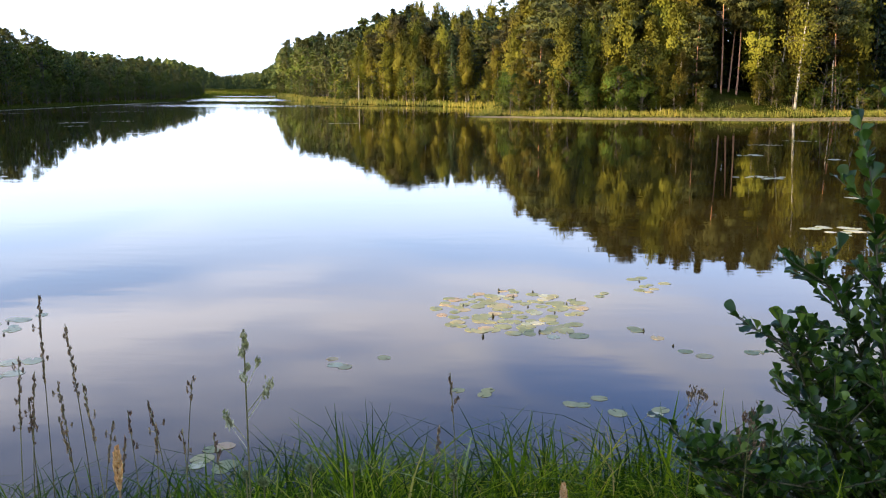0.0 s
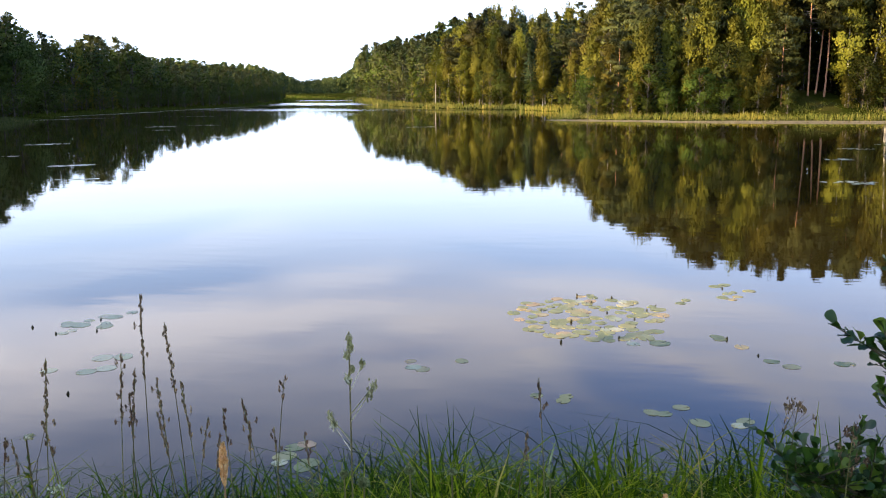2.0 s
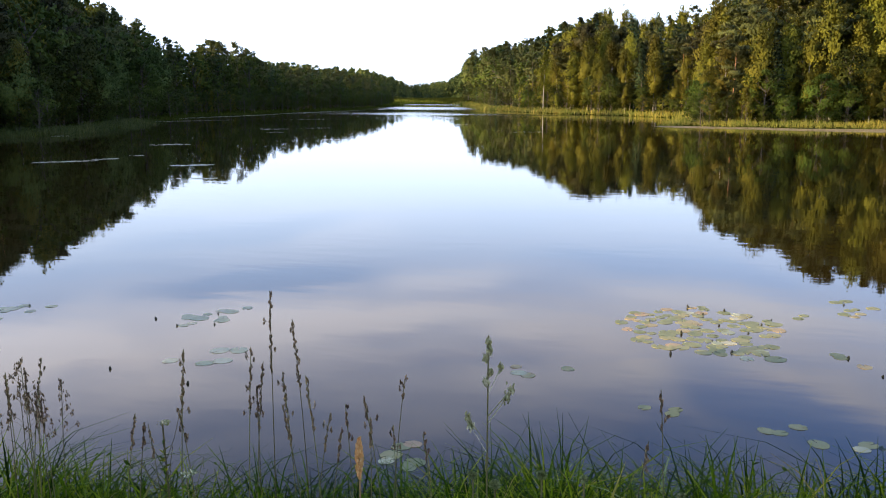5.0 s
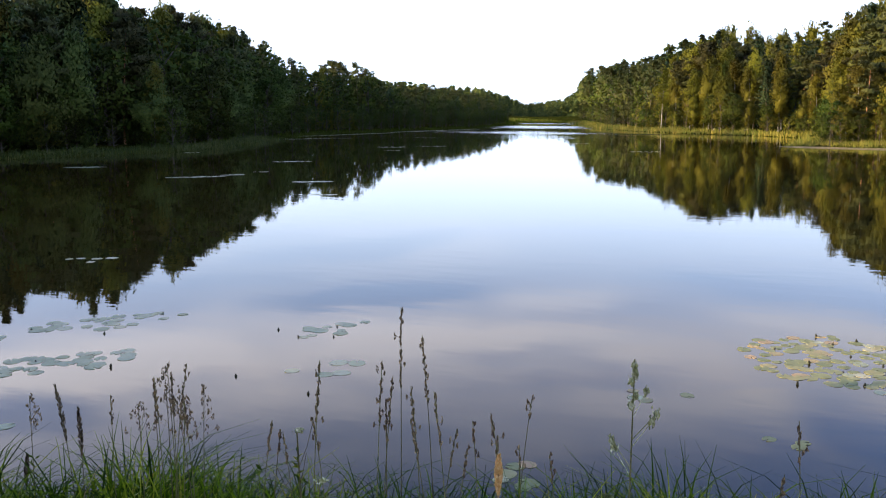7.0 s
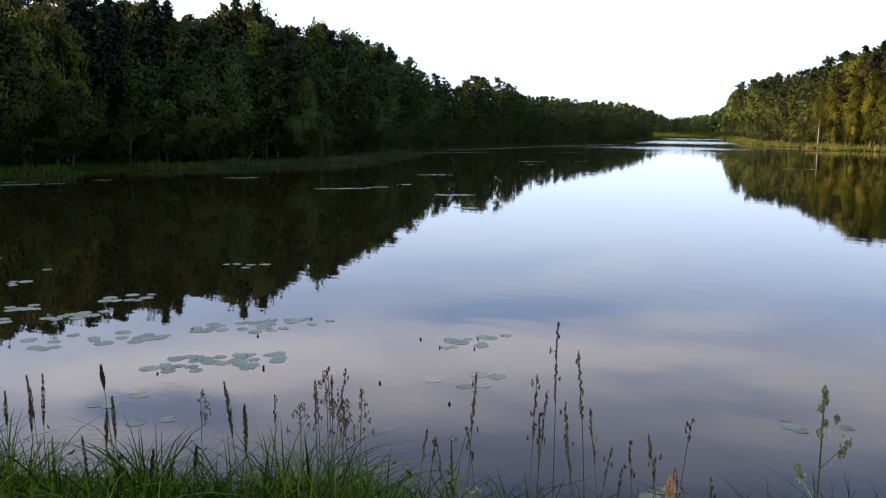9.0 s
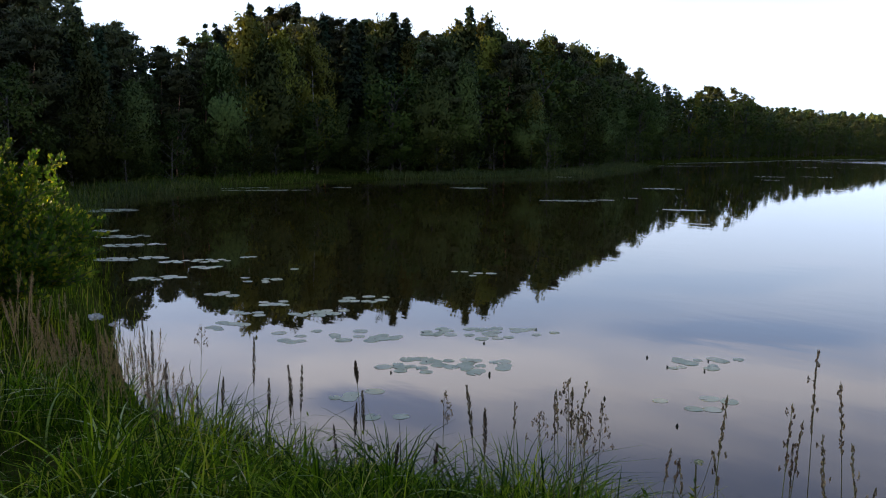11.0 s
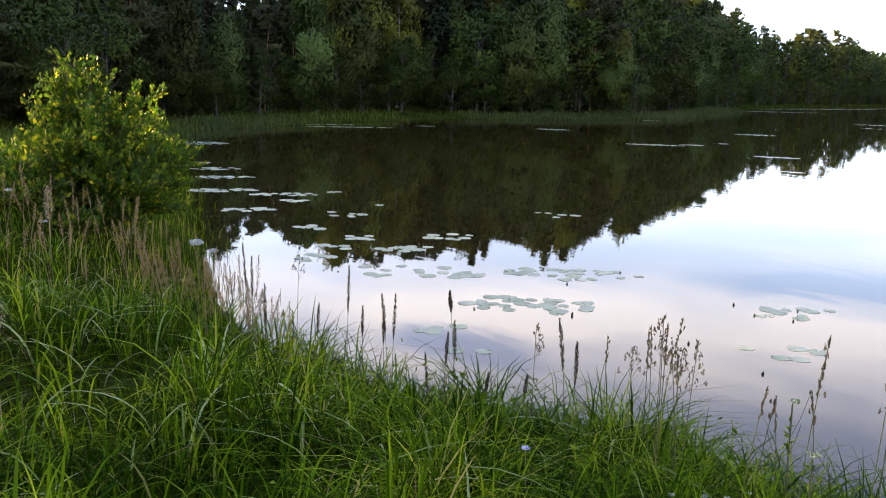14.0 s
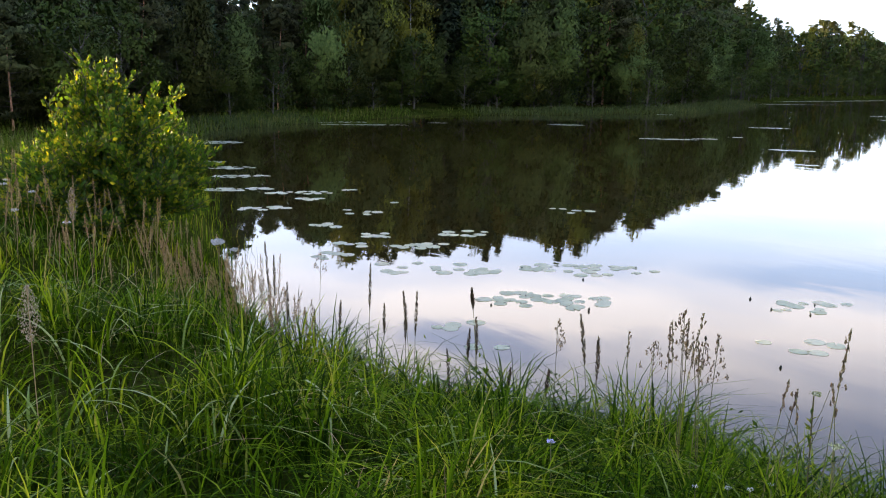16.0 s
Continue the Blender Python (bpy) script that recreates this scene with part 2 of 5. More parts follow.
M_SEDGE = leafy("shore_sedge", [(0, (0.12, 0.15, 0.025)), (0.6, (0.24, 0.24, 0.04)), (1, (0.36, 0.30, 0.08))], 0.35, 0.6, 0.0, 0.12, 0.35, 0.25)
M_REED = leafy("pale_reed", [(0, (0.038, 0.055, 0.017)), (0.6, (0.07, 0.09, 0.026)), (1, (0.12, 0.13, 0.045))], 0.3, 0.7, 0.0, 0.08, 0.3, 0.2)
M_DRY = leafy("dry_straw", [(0, (0.22, 0.135, 0.05)), (0.6, (0.38, 0.25, 0.11)), (1, (0.52, 0.38, 0.20))], 0.25, 0.8, 0.15, 0.05)
M_HEAD = leafy("seed_head_brown", [(0, (0.09, 0.055, 0.028)), (0.6, (0.21, 0.135, 0.065)), (1, (0.48, 0.34, 0.18))], 0.2, 0.7, 0.2, 0.08)
M_HEAD_GREEN = leafy("seed_head_green", [(0, (0.17, 0.175, 0.05)), (0.55, (0.42, 0.41, 0.17)), (1, (0.80, 0.76, 0.56))], 0.2, 0.7, 0.15)
# seed-head brown darkened: the spikes' look as silhouettes is put into the colour
M_SPIKE = leafy("dark_seed_spike", [(0, (0.045, 0.030, 0.018)), (0.6, (0.10, 0.068, 0.036)), (1, (0.24, 0.17, 0.09))], 0.15, 0.7, 0.2, 0.08)
M_STEM = leafy("green_stem", [(0, (0.09, 0.085, 0.025)), (1, (0.16, 0.14, 0.05))], 0.1, 0.6, 0.25)
M_BUTTON = leafy("green_seed_button", [(0, (0.10, 0.13, 0.035)), (0.6, (0.20, 0.23, 0.075)), (1, (0.36, 0.36, 0.16))], 0.2, 0.7, 0.1)
M_PLUME = leafy("tan_plume", [(0, (0.62, 0.36, 0.12)), (0.6, (0.80, 0.52, 0.22)), (1, (0.90, 0.74, 0.44))], 0.3, 0.8, 0.05, 0.05)
M_FLUFF = leafy("woolly_panicle", [(0, (0.30, 0.21, 0.12)), (0.6, (0.44, 0.33, 0.20)), (1, (0.58, 0.47, 0.32))], 0.3, 0.8, 0.0, 0.05)
M_ARCH = leafy("arching_sedge", [(0, (0.022, 0.036, 0.004)), (0.6, (0.055, 0.080, 0.007)), (1, (0.12, 0.13, 0.02))], 0.2, 0.7, 0.0, 0.05)
M_ALDER_NEAR = leafy("alder_leaf", [(0, (0.014, 0.038, 0.004)), (0.5, (0.036, 0.085, 0.008)), (0.82, (0.085, 0.155, 0.014)), (1, (0.19, 0.26, 0.03))], 0.30, 0.40, 0.0, 0.45)
M_BUSH = leafy("shrub_leaf", [(0, (0.035, 0.085, 0.006)), (0.7, (0.10, 0.165, 0.009)), (1, (0.40, 0.37, 0.02))], 0.62, 0.5, 0.0, 0.25)
M_GLOSS = leafy("shining_grass", [(0, (0.13, 0.19, 0.02)), (0.6, (0.24, 0.29, 0.05)), (1, (0.40, 0.41, 0.14))], 0.3, 0.5, 0.0, 0.15)
M_HERB = leafy("herb_leaves", [(0, (0.04, 0.075, 0.003)), (0.6, (0.09, 0.14, 0.006)), (1, (0.18, 0.21, 0.02))], 0.3, 0.7, 0.0, 0.05)
M_FLOWER = leafy("white_petals", [(0, (0.40, 0.38, 0.30)), (1, (0.65, 0.62, 0.55))], 0.3, 0.7, 0.0)
M_LILAC = leafy("lilac_petals", [(0, (0.5, 0.42, 0.6)), (1, (0.75, 0.7, 0.82))], 0.3, 0.7, 0.0)
M_WEED = leafy("dry_pondweed", [(0, (0.26, 0.20, 0.10)), (1, (0.45, 0.36, 0.20))], 0.0, 0.8, 0.0, 0.05)
M_BUD = leafy("dark_bud", [(0, (0.012, 0.014, 0.01)), (1, (0.04, 0.04, 0.02))], 0.0, 0.5, 0.2)


def pad_material(name, stops, rough=0.45):
    m, n, l, b = material(name)
    info, tc, no = n.new("ShaderNodeObjectInfo"), n.new("ShaderNodeTexCoord"), n.new("ShaderNodeTexNoise")
    no.inputs["Scale"].default_value, no.inputs["Detail"].default_value = 14, 4
    r = ramp_node(n, stops)
    add = n.new("ShaderNodeMath"); add.operation = "MULTIPLY_ADD"
    add.inputs[1].default_value = 0.35
    l.new(tc.outputs["Object"], no.inputs["Vector"])
    l.new(no.outputs["Fac"], add.inputs[0])
    sc = n.new("ShaderNodeMath"); sc.operation = "MULTIPLY_ADD"
    sc.inputs[1].default_value, sc.inputs[2].default_value = 0.85, -0.1
    l.new(info.outputs["Random"], sc.inputs[0])
    l.new(sc.outputs[0], add.inputs[2])
    l.new(add.outputs[0], r.inputs[0])
    l.new(r.outputs[0], b.inputs["Base Color"])
    put(b, Roughness=rough)
    b.inputs["Specular IOR Level"].default_value = 0.18 if rough < 0.5 else 0.14
    return m


M_PAD = pad_material("lily_pad_green", [(0, (0.27, 0.285, 0.14)), (0.5, (0.35, 0.355, 0.19)), (0.85, (0.43, 0.41, 0.23)), (1, (0.47, 0.39, 0.21))], 0.4)
M_PAD_OLD = pad_material("lily_pad_yellowing", [(0, (0.19, 0.21, 0.09)), (0.5, (0.27, 0.27, 0.12)), (0.75, (0.36, 0.31, 0.14)), (1, (0.46, 0.29, 0.17))], 0.6)

# ground: earth, moss and short grass
M_GROUND, n, l, b = material("grassy_earth")
tc, n1, n2 = n.new("ShaderNodeTexCoord"), n.new("ShaderNodeTexNoise"), n.new("ShaderNodeTexNoise")
n1.inputs["Scale"].default_value, n1.inputs["Detail"].default_value = 0.35, 6
n2.inputs["Scale"].default_value, n2.inputs["Detail"].default_value = 9, 8
r1 = ramp_node(n, [(0.3, (0.030, 0.036, 0.006)), (0.5, (0.050, 0.060, 0.008)), (0.7, (0.085, 0.075, 0.018))])
r2 = ramp_node(n, [(0.3, (0.35, 0.35, 0.3)), (0.7, (1, 1, 1))])
mx = n.new("ShaderNodeMix"); mx.data_type, mx.blend_type = "RGBA", "MULTIPLY"
mx.inputs["Factor"].default_value = 1
bp = n.new("ShaderNodeBump"); bp.inputs["Strength"].default_value, bp.inputs["Distance"].default_value = 0.8, 0.08
l.new(tc.outputs["Object"], n1.inputs["Vector"]); l.new(tc.outputs["Object"], n2.inputs["Vector"])
l.new(n1.outputs["Fac"], r1.inputs[0]); l.new(n2.outputs["Fac"], r2.inputs[0])
l.new(r1.outputs[0], mx.inputs["A"]); l.new(r2.outputs[0], mx.inputs["B"])
l.new(mx.outputs["Result"], b.inputs["Base Color"])
l.new(n2.outputs["Fac"], bp.inputs["Height"]); l.new(bp.outputs[0], b.inputs["Normal"])
put(b, Roughness=1.0)
b.inputs["Specular IOR Level"].default_value = 0.0

# water: brown humic lake, almost calm
M_WATER, n, l, b = material("lake_water")
put(b, Base_Color=(0.030, 0.0205, 0.004, 1), Roughness=0.015, IOR=1.33)
tc, mp = n.new("ShaderNodeTexCoord"), n.new("ShaderNodeMapping")
mp.inputs["Scale"].default_value = (0.6, 1.5, 1)
n1, n2 = n.new("ShaderNodeTexNoise"), n.new("ShaderNodeTexNoise")
n1.inputs["Scale"].default_value, n1.inputs["Detail"].default_value = 1.3, 3
n2.inputs["Scale"].default_value, n2.inputs["Detail"].default_value = 0.16, 2
b1, b2 = n.new("ShaderNodeBump"), n.new("ShaderNodeBump")
b1.inputs["Strength"].default_value, b1.inputs["Distance"].default_value = 1.0, 0.0016
b2.inputs["Strength"].default_value, b2.inputs["Distance"].default_value = 1.0, 0.0008
l.new(tc.outputs["Object"], mp.inputs[0])
l.new(mp.outputs[0], n1.inputs["Vector"]); l.new(mp.outputs[0], n2.inputs["Vector"])
l.new(n1.outputs["Fac"], b1.inputs["Height"]); l.new(n2.outputs["Fac"], b2.inputs["Height"])
# the breeze ruffles the far water in long streaks
sep, far_out, n3 = n.new("ShaderNodeSeparateXYZ"), n.new("ShaderNodeMapRange"), n.new("ShaderNodeTexNoise")
far_out.interpolation_type = "SMOOTHSTEP"
far_out.inputs["From Min"].default_value, far_out.inputs["From Max"].default_value = 95, 140
mp3 = n.new("ShaderNodeMapping"); mp3.inputs["Scale"].default_value = (0.007, 0.035, 1)
n3.inputs["Scale"].default_value, n3.inputs["Detail"].default_value = 1.0, 3
streak = ramp_node(n, [(0.43, (0, 0, 0)), (0.58, (1, 1, 1))])
mul, rgh, bmp = n.new("ShaderNodeMath"), n.new("ShaderNodeMapRange"), n.new("ShaderNodeMapRange")
mul.operation = "MULTIPLY"
rgh.inputs["To Min"].default_value, rgh.inputs["To Max"].default_value = 0.015, 0.16
bmp.inputs["To Min"].default_value, bmp.inputs["To Max"].default_value = 0.0016, 0.02
l.new(tc.outputs["Object"], sep.inputs[0]); l.new(sep.outputs["Y"], far_out.inputs["Value"])
l.new(tc.outputs["Object"], mp3.inputs[0]); l.new(mp3.outputs[0], n3.inputs["Vector"])
l.new(n3.outputs["Fac"], streak.inputs[0])
l.new(streak.outputs[0], mul.inputs[0]); l.new(far_out.outputs[0], mul.inputs[1])
l.new(mul.outputs[0], rgh.inputs["Value"]); l.new(mul.outputs[0], bmp.inputs["Value"])
l.new(rgh.outputs[0], b.inputs["Roughness"]); l.new(bmp.outputs[0], b1.inputs["Distance"])
l.new(b1.outputs[0], b2.inputs["Normal"]); l.new(b2.outputs[0], b.inputs["Normal"])


# ---- mesh helpers ----
rng = np.random.default_rng(7)


class Geo:
    """Gathers vertices and four-sided faces."""

    def __init__(self):
        self.v, self.f, self.n = [], [], 0

    def add(self, v, f):
        v, f = np.asarray(v, float).reshape(-1, 3), np.asarray(f, int)
        self.v.append(v), self.f.append(f + self.n)
        self.n += len(v)

    def mesh(self, name, mat, smooth=False, second=None, after=0):
        me = bpy.data.meshes.new(name)
        faces = []
        for f in self.f:
            faces.extend(f.tolist())
        me.from_pydata(np.concatenate(self.v).tolist(), [], faces)
        me.materials.append(mat)
        if second:
            me.materials.append(second)
            for poly in me.polygons[after:]:
                poly.material_index = 1
        if smooth:
            me.shade_smooth()
        return me

    def rounded(self, centre, spread, own=0.15):
        """Turn the leaves' shading outwards from the crown's middle, so that the crown is lit as a round mass; own: how much each leaf keeps its own tilt."""
        v, f = np.concatenate(self.v), np.concatenate(self.f)
        mid = v[f].mean(1)
        flat = np.cross(v[f[:, 2]] - v[f[:, 0]], v[f[:, 3]] - v[f[:, 1]])
        flat /= np.linalg.norm(flat, axis=1, keepdims=True) + 1e-9
        out = (mid - centre) / spread
        out = out / (np.linalg.norm(out, axis=1, keepdims=True) + 1e-9) + rng.normal(size=out.shape) * 0.10
        away = (flat * out).sum(1) < 0
        f[away] = f[away][:, ::-1]
        flat[away] *= -1
        nrm = out + flat * own
        nrm /= np.linalg.norm(nrm, axis=1, keepdims=True) + 1e-9
        per = np.zeros_like(v)
        per[f.ravel()] = np.repeat(nrm, 4, axis=0)
        self.v, self.f, self.nrm = [v], [f], per
        return self


def lit_round(me, normals):
    me.shade_smooth()
    me.normals_split_custom_set_from_vertices(normals.tolist())
    return me


def part(name, me, parent, label=""):
    ob = new(name, me)
    ob.parent = parent
    return tagged(ob, label)


def unit(n):
    v = rng.normal(size=(n, 3))
    return v / np.linalg.norm(v, axis=1, keepdims=True)


def cards(geo, c, a, b, axis=None, flat=0.0, face=None):
    """Small folded leaves at c: half length a, half width b; axis: the leaf's own direction; flat: how much it lies level; face: the way it looks."""
    c = np.asarray(c, float)
    n = len(c)
    u = unit(n) if axis is None else axis / np.linalg.norm(axis, axis=1, keepdims=True)
    w = unit(n)
    w[:, 2] *= 1 - flat
    v = np.cross(u, w)
    if flat:
        up = np.cross(np.tile([0, 0, 1.0], (n, 1)), u) + 1e-4
        v = v * (1 - flat) + up * flat
    if face is not None:
        v = np.cross(u, face + unit(n) * 0.55)
    v /= np.linalg.norm(v, axis=1, keepdims=True) + 1e-9
    m = np.cross(u, v)
    a, b = np.broadcast_to(a, n)[:, None], np.broadcast_to(b, n)[:, None]
    q = np.stack([c - u * a, c + v * b + m * b * 0.35, c + u * a, c - v * b + m * b * 0.35], 1).reshape(-1, 3)
    geo.add(q, np.arange(4 * n).reshape(-1, 4))


def tube(geo, pts, radii, sides=6):
    pts = np.asarray(pts, float)
    radii = np.broadcast_to(radii, len(pts))
    d = np.gradient(pts, axis=0)
    d /= np.linalg.norm(d, axis=1, keepdims=True) + 1e-9
    ref = np.array([0.31, 0.95, 0.05]) if abs(d[0][2]) > 0.5 else np.array([0, 0, 1.0])
    s = np.cross(d, ref)
    s /= np.linalg.norm(s, axis=1, keepdims=True) + 1e-9
    t = np.cross(d, s)
    ang = np.arange(sides) * 2 * np.pi / sides
    ring = pts[:, None] + radii[:, None, None] * (np.cos(ang)[None, :, None] * s[:, None] + np.sin(ang)[None, :, None] * t[:, None])
    k = len(pts)
    i, j = np.meshgrid(np.arange(k - 1), np.arange(sides), indexing="ij")
    f = np.stack([i * sides + j, i * sides + (j + 1) % sides, (i + 1) * sides + (j + 1) % sides, (i + 1) * sides + j], -1).reshape(-1, 4)
    geo.add(ring.reshape(-1, 3), f)


def seeds(geo, c, length, width, axis):
    """Plump seeds: four-sided spindles along axis."""
    c, axis = np.asarray(c, float), np.asarray(axis, float)
    n = len(c)
    u = axis / np.linalg.norm(axis, axis=1, keepdims=True)
    v = np.cross(u, unit(n))
    v /= np.linalg.norm(v, axis=1, keepdims=True) + 1e-9
    w = np.cross(u, v)
    a, b = np.broadcast_to(length, n)[:, None] / 2, np.broadcast_to(width, n)[:, None] / 2
    mid = c - u * a * 0.2
    q = np.stack([c - u * a, c + u * a, mid + v * b, mid + w * b, mid - v * b, mid - w * b], 1).reshape(-1, 3)
    base = 6 * np.arange(n)[:, None]
    geo.add(q, (base + np.array([0, 2, 1, 5])[None]).reshape(-1, 4))
    geo.f[-1] = np.concatenate([geo.f[-1] - 0, geo.f[-1][:, [0, 1, 2, 3]] * 0 + (geo.n - 6 * n) + base + np.array([0, 4, 1, 3])[None]])


# ---- the lake's outline ----
SHORE = np.array([
    (0, 5.0), (6, 6.3), (14, 9), (30, 15), (60, 30), (72, 60), (60, 92), (40, 93), (23, 88), (12, 88), (4, 88.5), (-2.5, 92), (-0.5, 104),
    (-1.5, 121), (-8, 132), (-23, 146), (-34, 164), (-46, 190), (-60, 238), (-70, 275), (-78, 290), (-90, 280), (-84, 250), (-74, 215),
    (-66, 175), (-66, 125), (-66, 108), (-62, 97), (-57, 84), (-50, 70), (-45, 55), (-46, 46), (-48, 38), (-47, 31), (-44, 23), (-41, 16),
    (-35, 12.3), (-30, 10.3), (-20, 6.8), (-14, 4.7), (-11, 3.7), (-9.5, 3.3), (-8, 3.1), (-6, 3.5), (-4, 4.2), (-2, 4.7)], float)


def inland(x, y):
    """Metres from the water's edge; minus on the lake."""
    x, y = np.atleast_1d(np.asarray(x, float)), np.atleast_1d(np.asarray(y, float))
    best, inside = np.full(x.shape, 1e9), np.zeros(x.shape, bool)
    for (ax, ay), (bx, by) in zip(SHORE, np.roll(SHORE, -1, 0)):
        dx, dy = bx - ax, by - ay
        t = np.clip(((x - ax) * dx + (y - ay) * dy) / (dx * dx + dy * dy), 0, 1)
        best = np.minimum(best, np.hypot(x - ax - t * dx, y - ay - t * dy))
        cross = (ay > y) != (by > y)
        with np.errstate(divide="ignore", invalid="ignore"):
            inside ^= cross & (x < (bx - ax) * (y - ay) / (by - ay if by != ay else 1e-9) + ax)
    return np.where(inside, -best, best)


def smooth(a, b, x):
    t = np.clip((x - a) / (b - a), 0, 1)
    return t * t * (3 - 2 * t)


def height(x, y):
    x, y = np.atleast_1d(np.asarray(x, float)), np.atleast_1d(np.asarray(y, float))
    s = inland(x, y)
    far = smooth(16, 34, np.hypot(x, y))
    p = np.maximum(s, 0)
    bank = 1.45 * (1 - np.exp(-p / 1.5)) + 0.06 * np.sin(x * 1.7 + 0.4 * y) * smooth(0.5, 2, s) + 0.05 * np.sin(y * 2.3 - x) * smooth(0.5, 2, s)
    hill = np.minimum(np.maximum(p - 7, 0) * 0.11, 9 + 6 * smooth(-40, -10, x)) * (1 - 0.85 * smooth(230, 270, y) * smooth(-30, -55, x)) * smooth(-5, 20, y)
    shore = 0.35 * (1 - np.exp(-p / 2.5)) + hill + 0.25 * np.sin(x * 0.21) * np.sin(y * 0.17) * smooth(4, 12, s)
    shore = shore + 2.0 * np.exp(-((x - 25.4) ** 2 + (y - 99) ** 2) / 50) * smooth(1.5, 6, s)
    bed = -1.6 * (1 - np.exp(np.minimum(s, 0) / 3.0))
    return np.where(s > 0, bank * (1 - far) + (shore + 1.0 * smooth(8, -20, y)) * far, bed)


# ---- ground and water ----
def axis_lines(lo, hi, step, reach):
    mid = list(np.arange(lo, hi + step, step))
    left, right, d = [], [], step
    while (left[-1] if left else lo) > -reach:
        d = min(d * 1.06 if d < 5 else d * (1.0 if (left[-1] if left else lo) > -120 else 1.35), 800)
        left.append((left[-1] if left else lo) - d)
    d = step
    while (right[-1] if right else hi) < reach:
        d = min(d * 1.06 if d < 5 else d * (1.0 if (right[-1] if right else hi) < 310 else 1.35), 800)
        right.append((right[-1] if right else hi) + d)
    return np.array(left[::-1] + mid + right)


gx, gy = axis_lines(-14, 4, 0.3, 2600), axis_lines(-2, 8, 0.3, 2600)
X, Y = np.meshgrid(gx, gy)
Z = height(X.ravel(), Y.ravel()).reshape(X.shape)
nx, ny = len(gx), len(gy)
I, J = np.meshgrid(np.arange(ny - 1), np.arange(nx - 1), indexing="ij")
g = Geo()
g.add(np.stack([X, Y, Z], -1), np.stack([I * nx + J, I * nx + J + 1, (I + 1) * nx + J + 1, (I + 1) * nx + J], -1).reshape(-1, 4))
ground = tagged(new("ground", g.mesh("ground", M_GROUND, True)), "grassy lake bank and wooded hillsides", "ground", kind="structure")

g = Geo()
wx, wy = np.linspace(-130, 90, 23), np.linspace(-2, 320, 34)
X, Y = np.meshgrid(wx, wy)
I, J = np.meshgrid(np.arange(33), np.arange(22), indexing="ij")
g.add(np.stack([X, Y, X * 0], -1), np.stack([I * 23 + J, I * 23 + J + 1, (I + 1) * 23 + J + 1, (I + 1) * 23 + J], -1).reshape(-1, 4))
water = tagged(new("water", g.mesh("water", M_WATER)), "calm brown lake water mirroring sky and forest", "water", kind="structure")


# ---- trees ----
MODELS, WOOD = {}, {}


def tree(name, label, trunk, crown, trunk_mat, leaf_mat):
    ob = tagged(new(name), label, "tree")
    at = np.concatenate(crown.v)
    lo, hi = np.percentile(at[:, 2], (3, 97))
    crown.rounded(np.array([0, 0, lo + 0.42 * (hi - lo)]), np.array([np.ptp(at[:, 0]), np.ptp(at[:, 1]), (hi - lo) * 0.55]))
    MODELS[ob.name] = (trunk, trunk_mat, crown, leaf_mat)
    part("trunk", trunk.mesh("trunk", trunk_mat, True, M_BARK, len(trunk.f[0])), ob)
    part("crown", lit_round(crown.mesh("crown", leaf_mat), crown.nrm), ob)
    return ob


def bent(h, r0, bend, top=0.97, k=9):
    z = np.linspace(-0.03, top, k) * h
    p, q = rng.uniform(0, 6.3, 2)
    return np.stack([bend * (np.sin(z / h * 2.4 + p) - np.sin(p)), bend * (np.sin(z / h * 2.1 + q) - np.sin(q)), z], 1), r0 * (1 - 0.9 * np.linspace(0, 1, k))


def birch(h=10.0, slim=0.17, low=0.2, leaves=10, drop=0.5, boughs=28, grow=1.0, wood=True, mat=None):
    trunk, crown = Geo(), Geo()
    limbs = trunk
    pts, rad = bent(h, 0.011 * h, 0.03 * h)
    tube(trunk, pts, rad * (0.7 if low > 0.4 else 1), 7)
    for u in np.linspace(low, 0.97, boughs):
        a = rng.uniform(0, 6.28)
        v = (u - low) / (1 - low)
        rad_u = slim * h * ((0.45 * (1 - v) if mat else 0.10) + 1.75 * (v + 0.04) ** 0.45 * (1 - v) ** 0.8) * rng.uniform(0.75, 1.12)
        o = np.array([np.interp(u * h, pts[:, 2], pts[:, 0]), np.interp(u * h, pts[:, 2], pts[:, 1]), u * h])
        t = np.linspace(0, 1, 5)[:, None]
        out = np.array([math.cos(a), math.sin(a), 0])
        line = o + out * rad_u * t + np.array([0, 0, 1.0]) * rad_u * (0.75 * t - 0.55 * t * t)
        if wood:
            tube(limbs, line, 0.004 * h * (1 - 0.8 * t[:, 0]), 4)
        for k in range(7):
            f = rng.uniform(0.2, 1.08)
            c = o + out * rad_u * f + np.array([0, 0, rad_u * (0.75 * f - 0.55 * f * f)]) + rng.normal(size=3) * 0.02 * h
            sag = rng.uniform(0, drop) * np.abs(rng.normal(size=leaves)) * 0.09 * h
            cc = c + rng.normal(size=(leaves, 3)) * np.array([0.024, 0.024, 0.028]) * h * (1.5 if mat else 1.0)
            cc[:, 2] -= sag
            cards(crown, cc, 0.0140 * grow * h * rng.uniform(0.6, 1.25, leaves), 0.0070 * grow * h, axis=unit(leaves) * 0.75 + np.array([0, 0, -1.0]), face=out + np.array([0, 0, 0.35]))
    cards(crown, pts[-1] + rng.normal(size=(24, 3)) * np.array([0.018, 0.018, 0.035]) * h, 0.016 * h, 0.01 * h)
    return tree("birch", "slender birch with white bark and yellow-green leaves", trunk, crown, M_BARK if mat else M_BIRCH_BARK, mat or M_BIRCH)


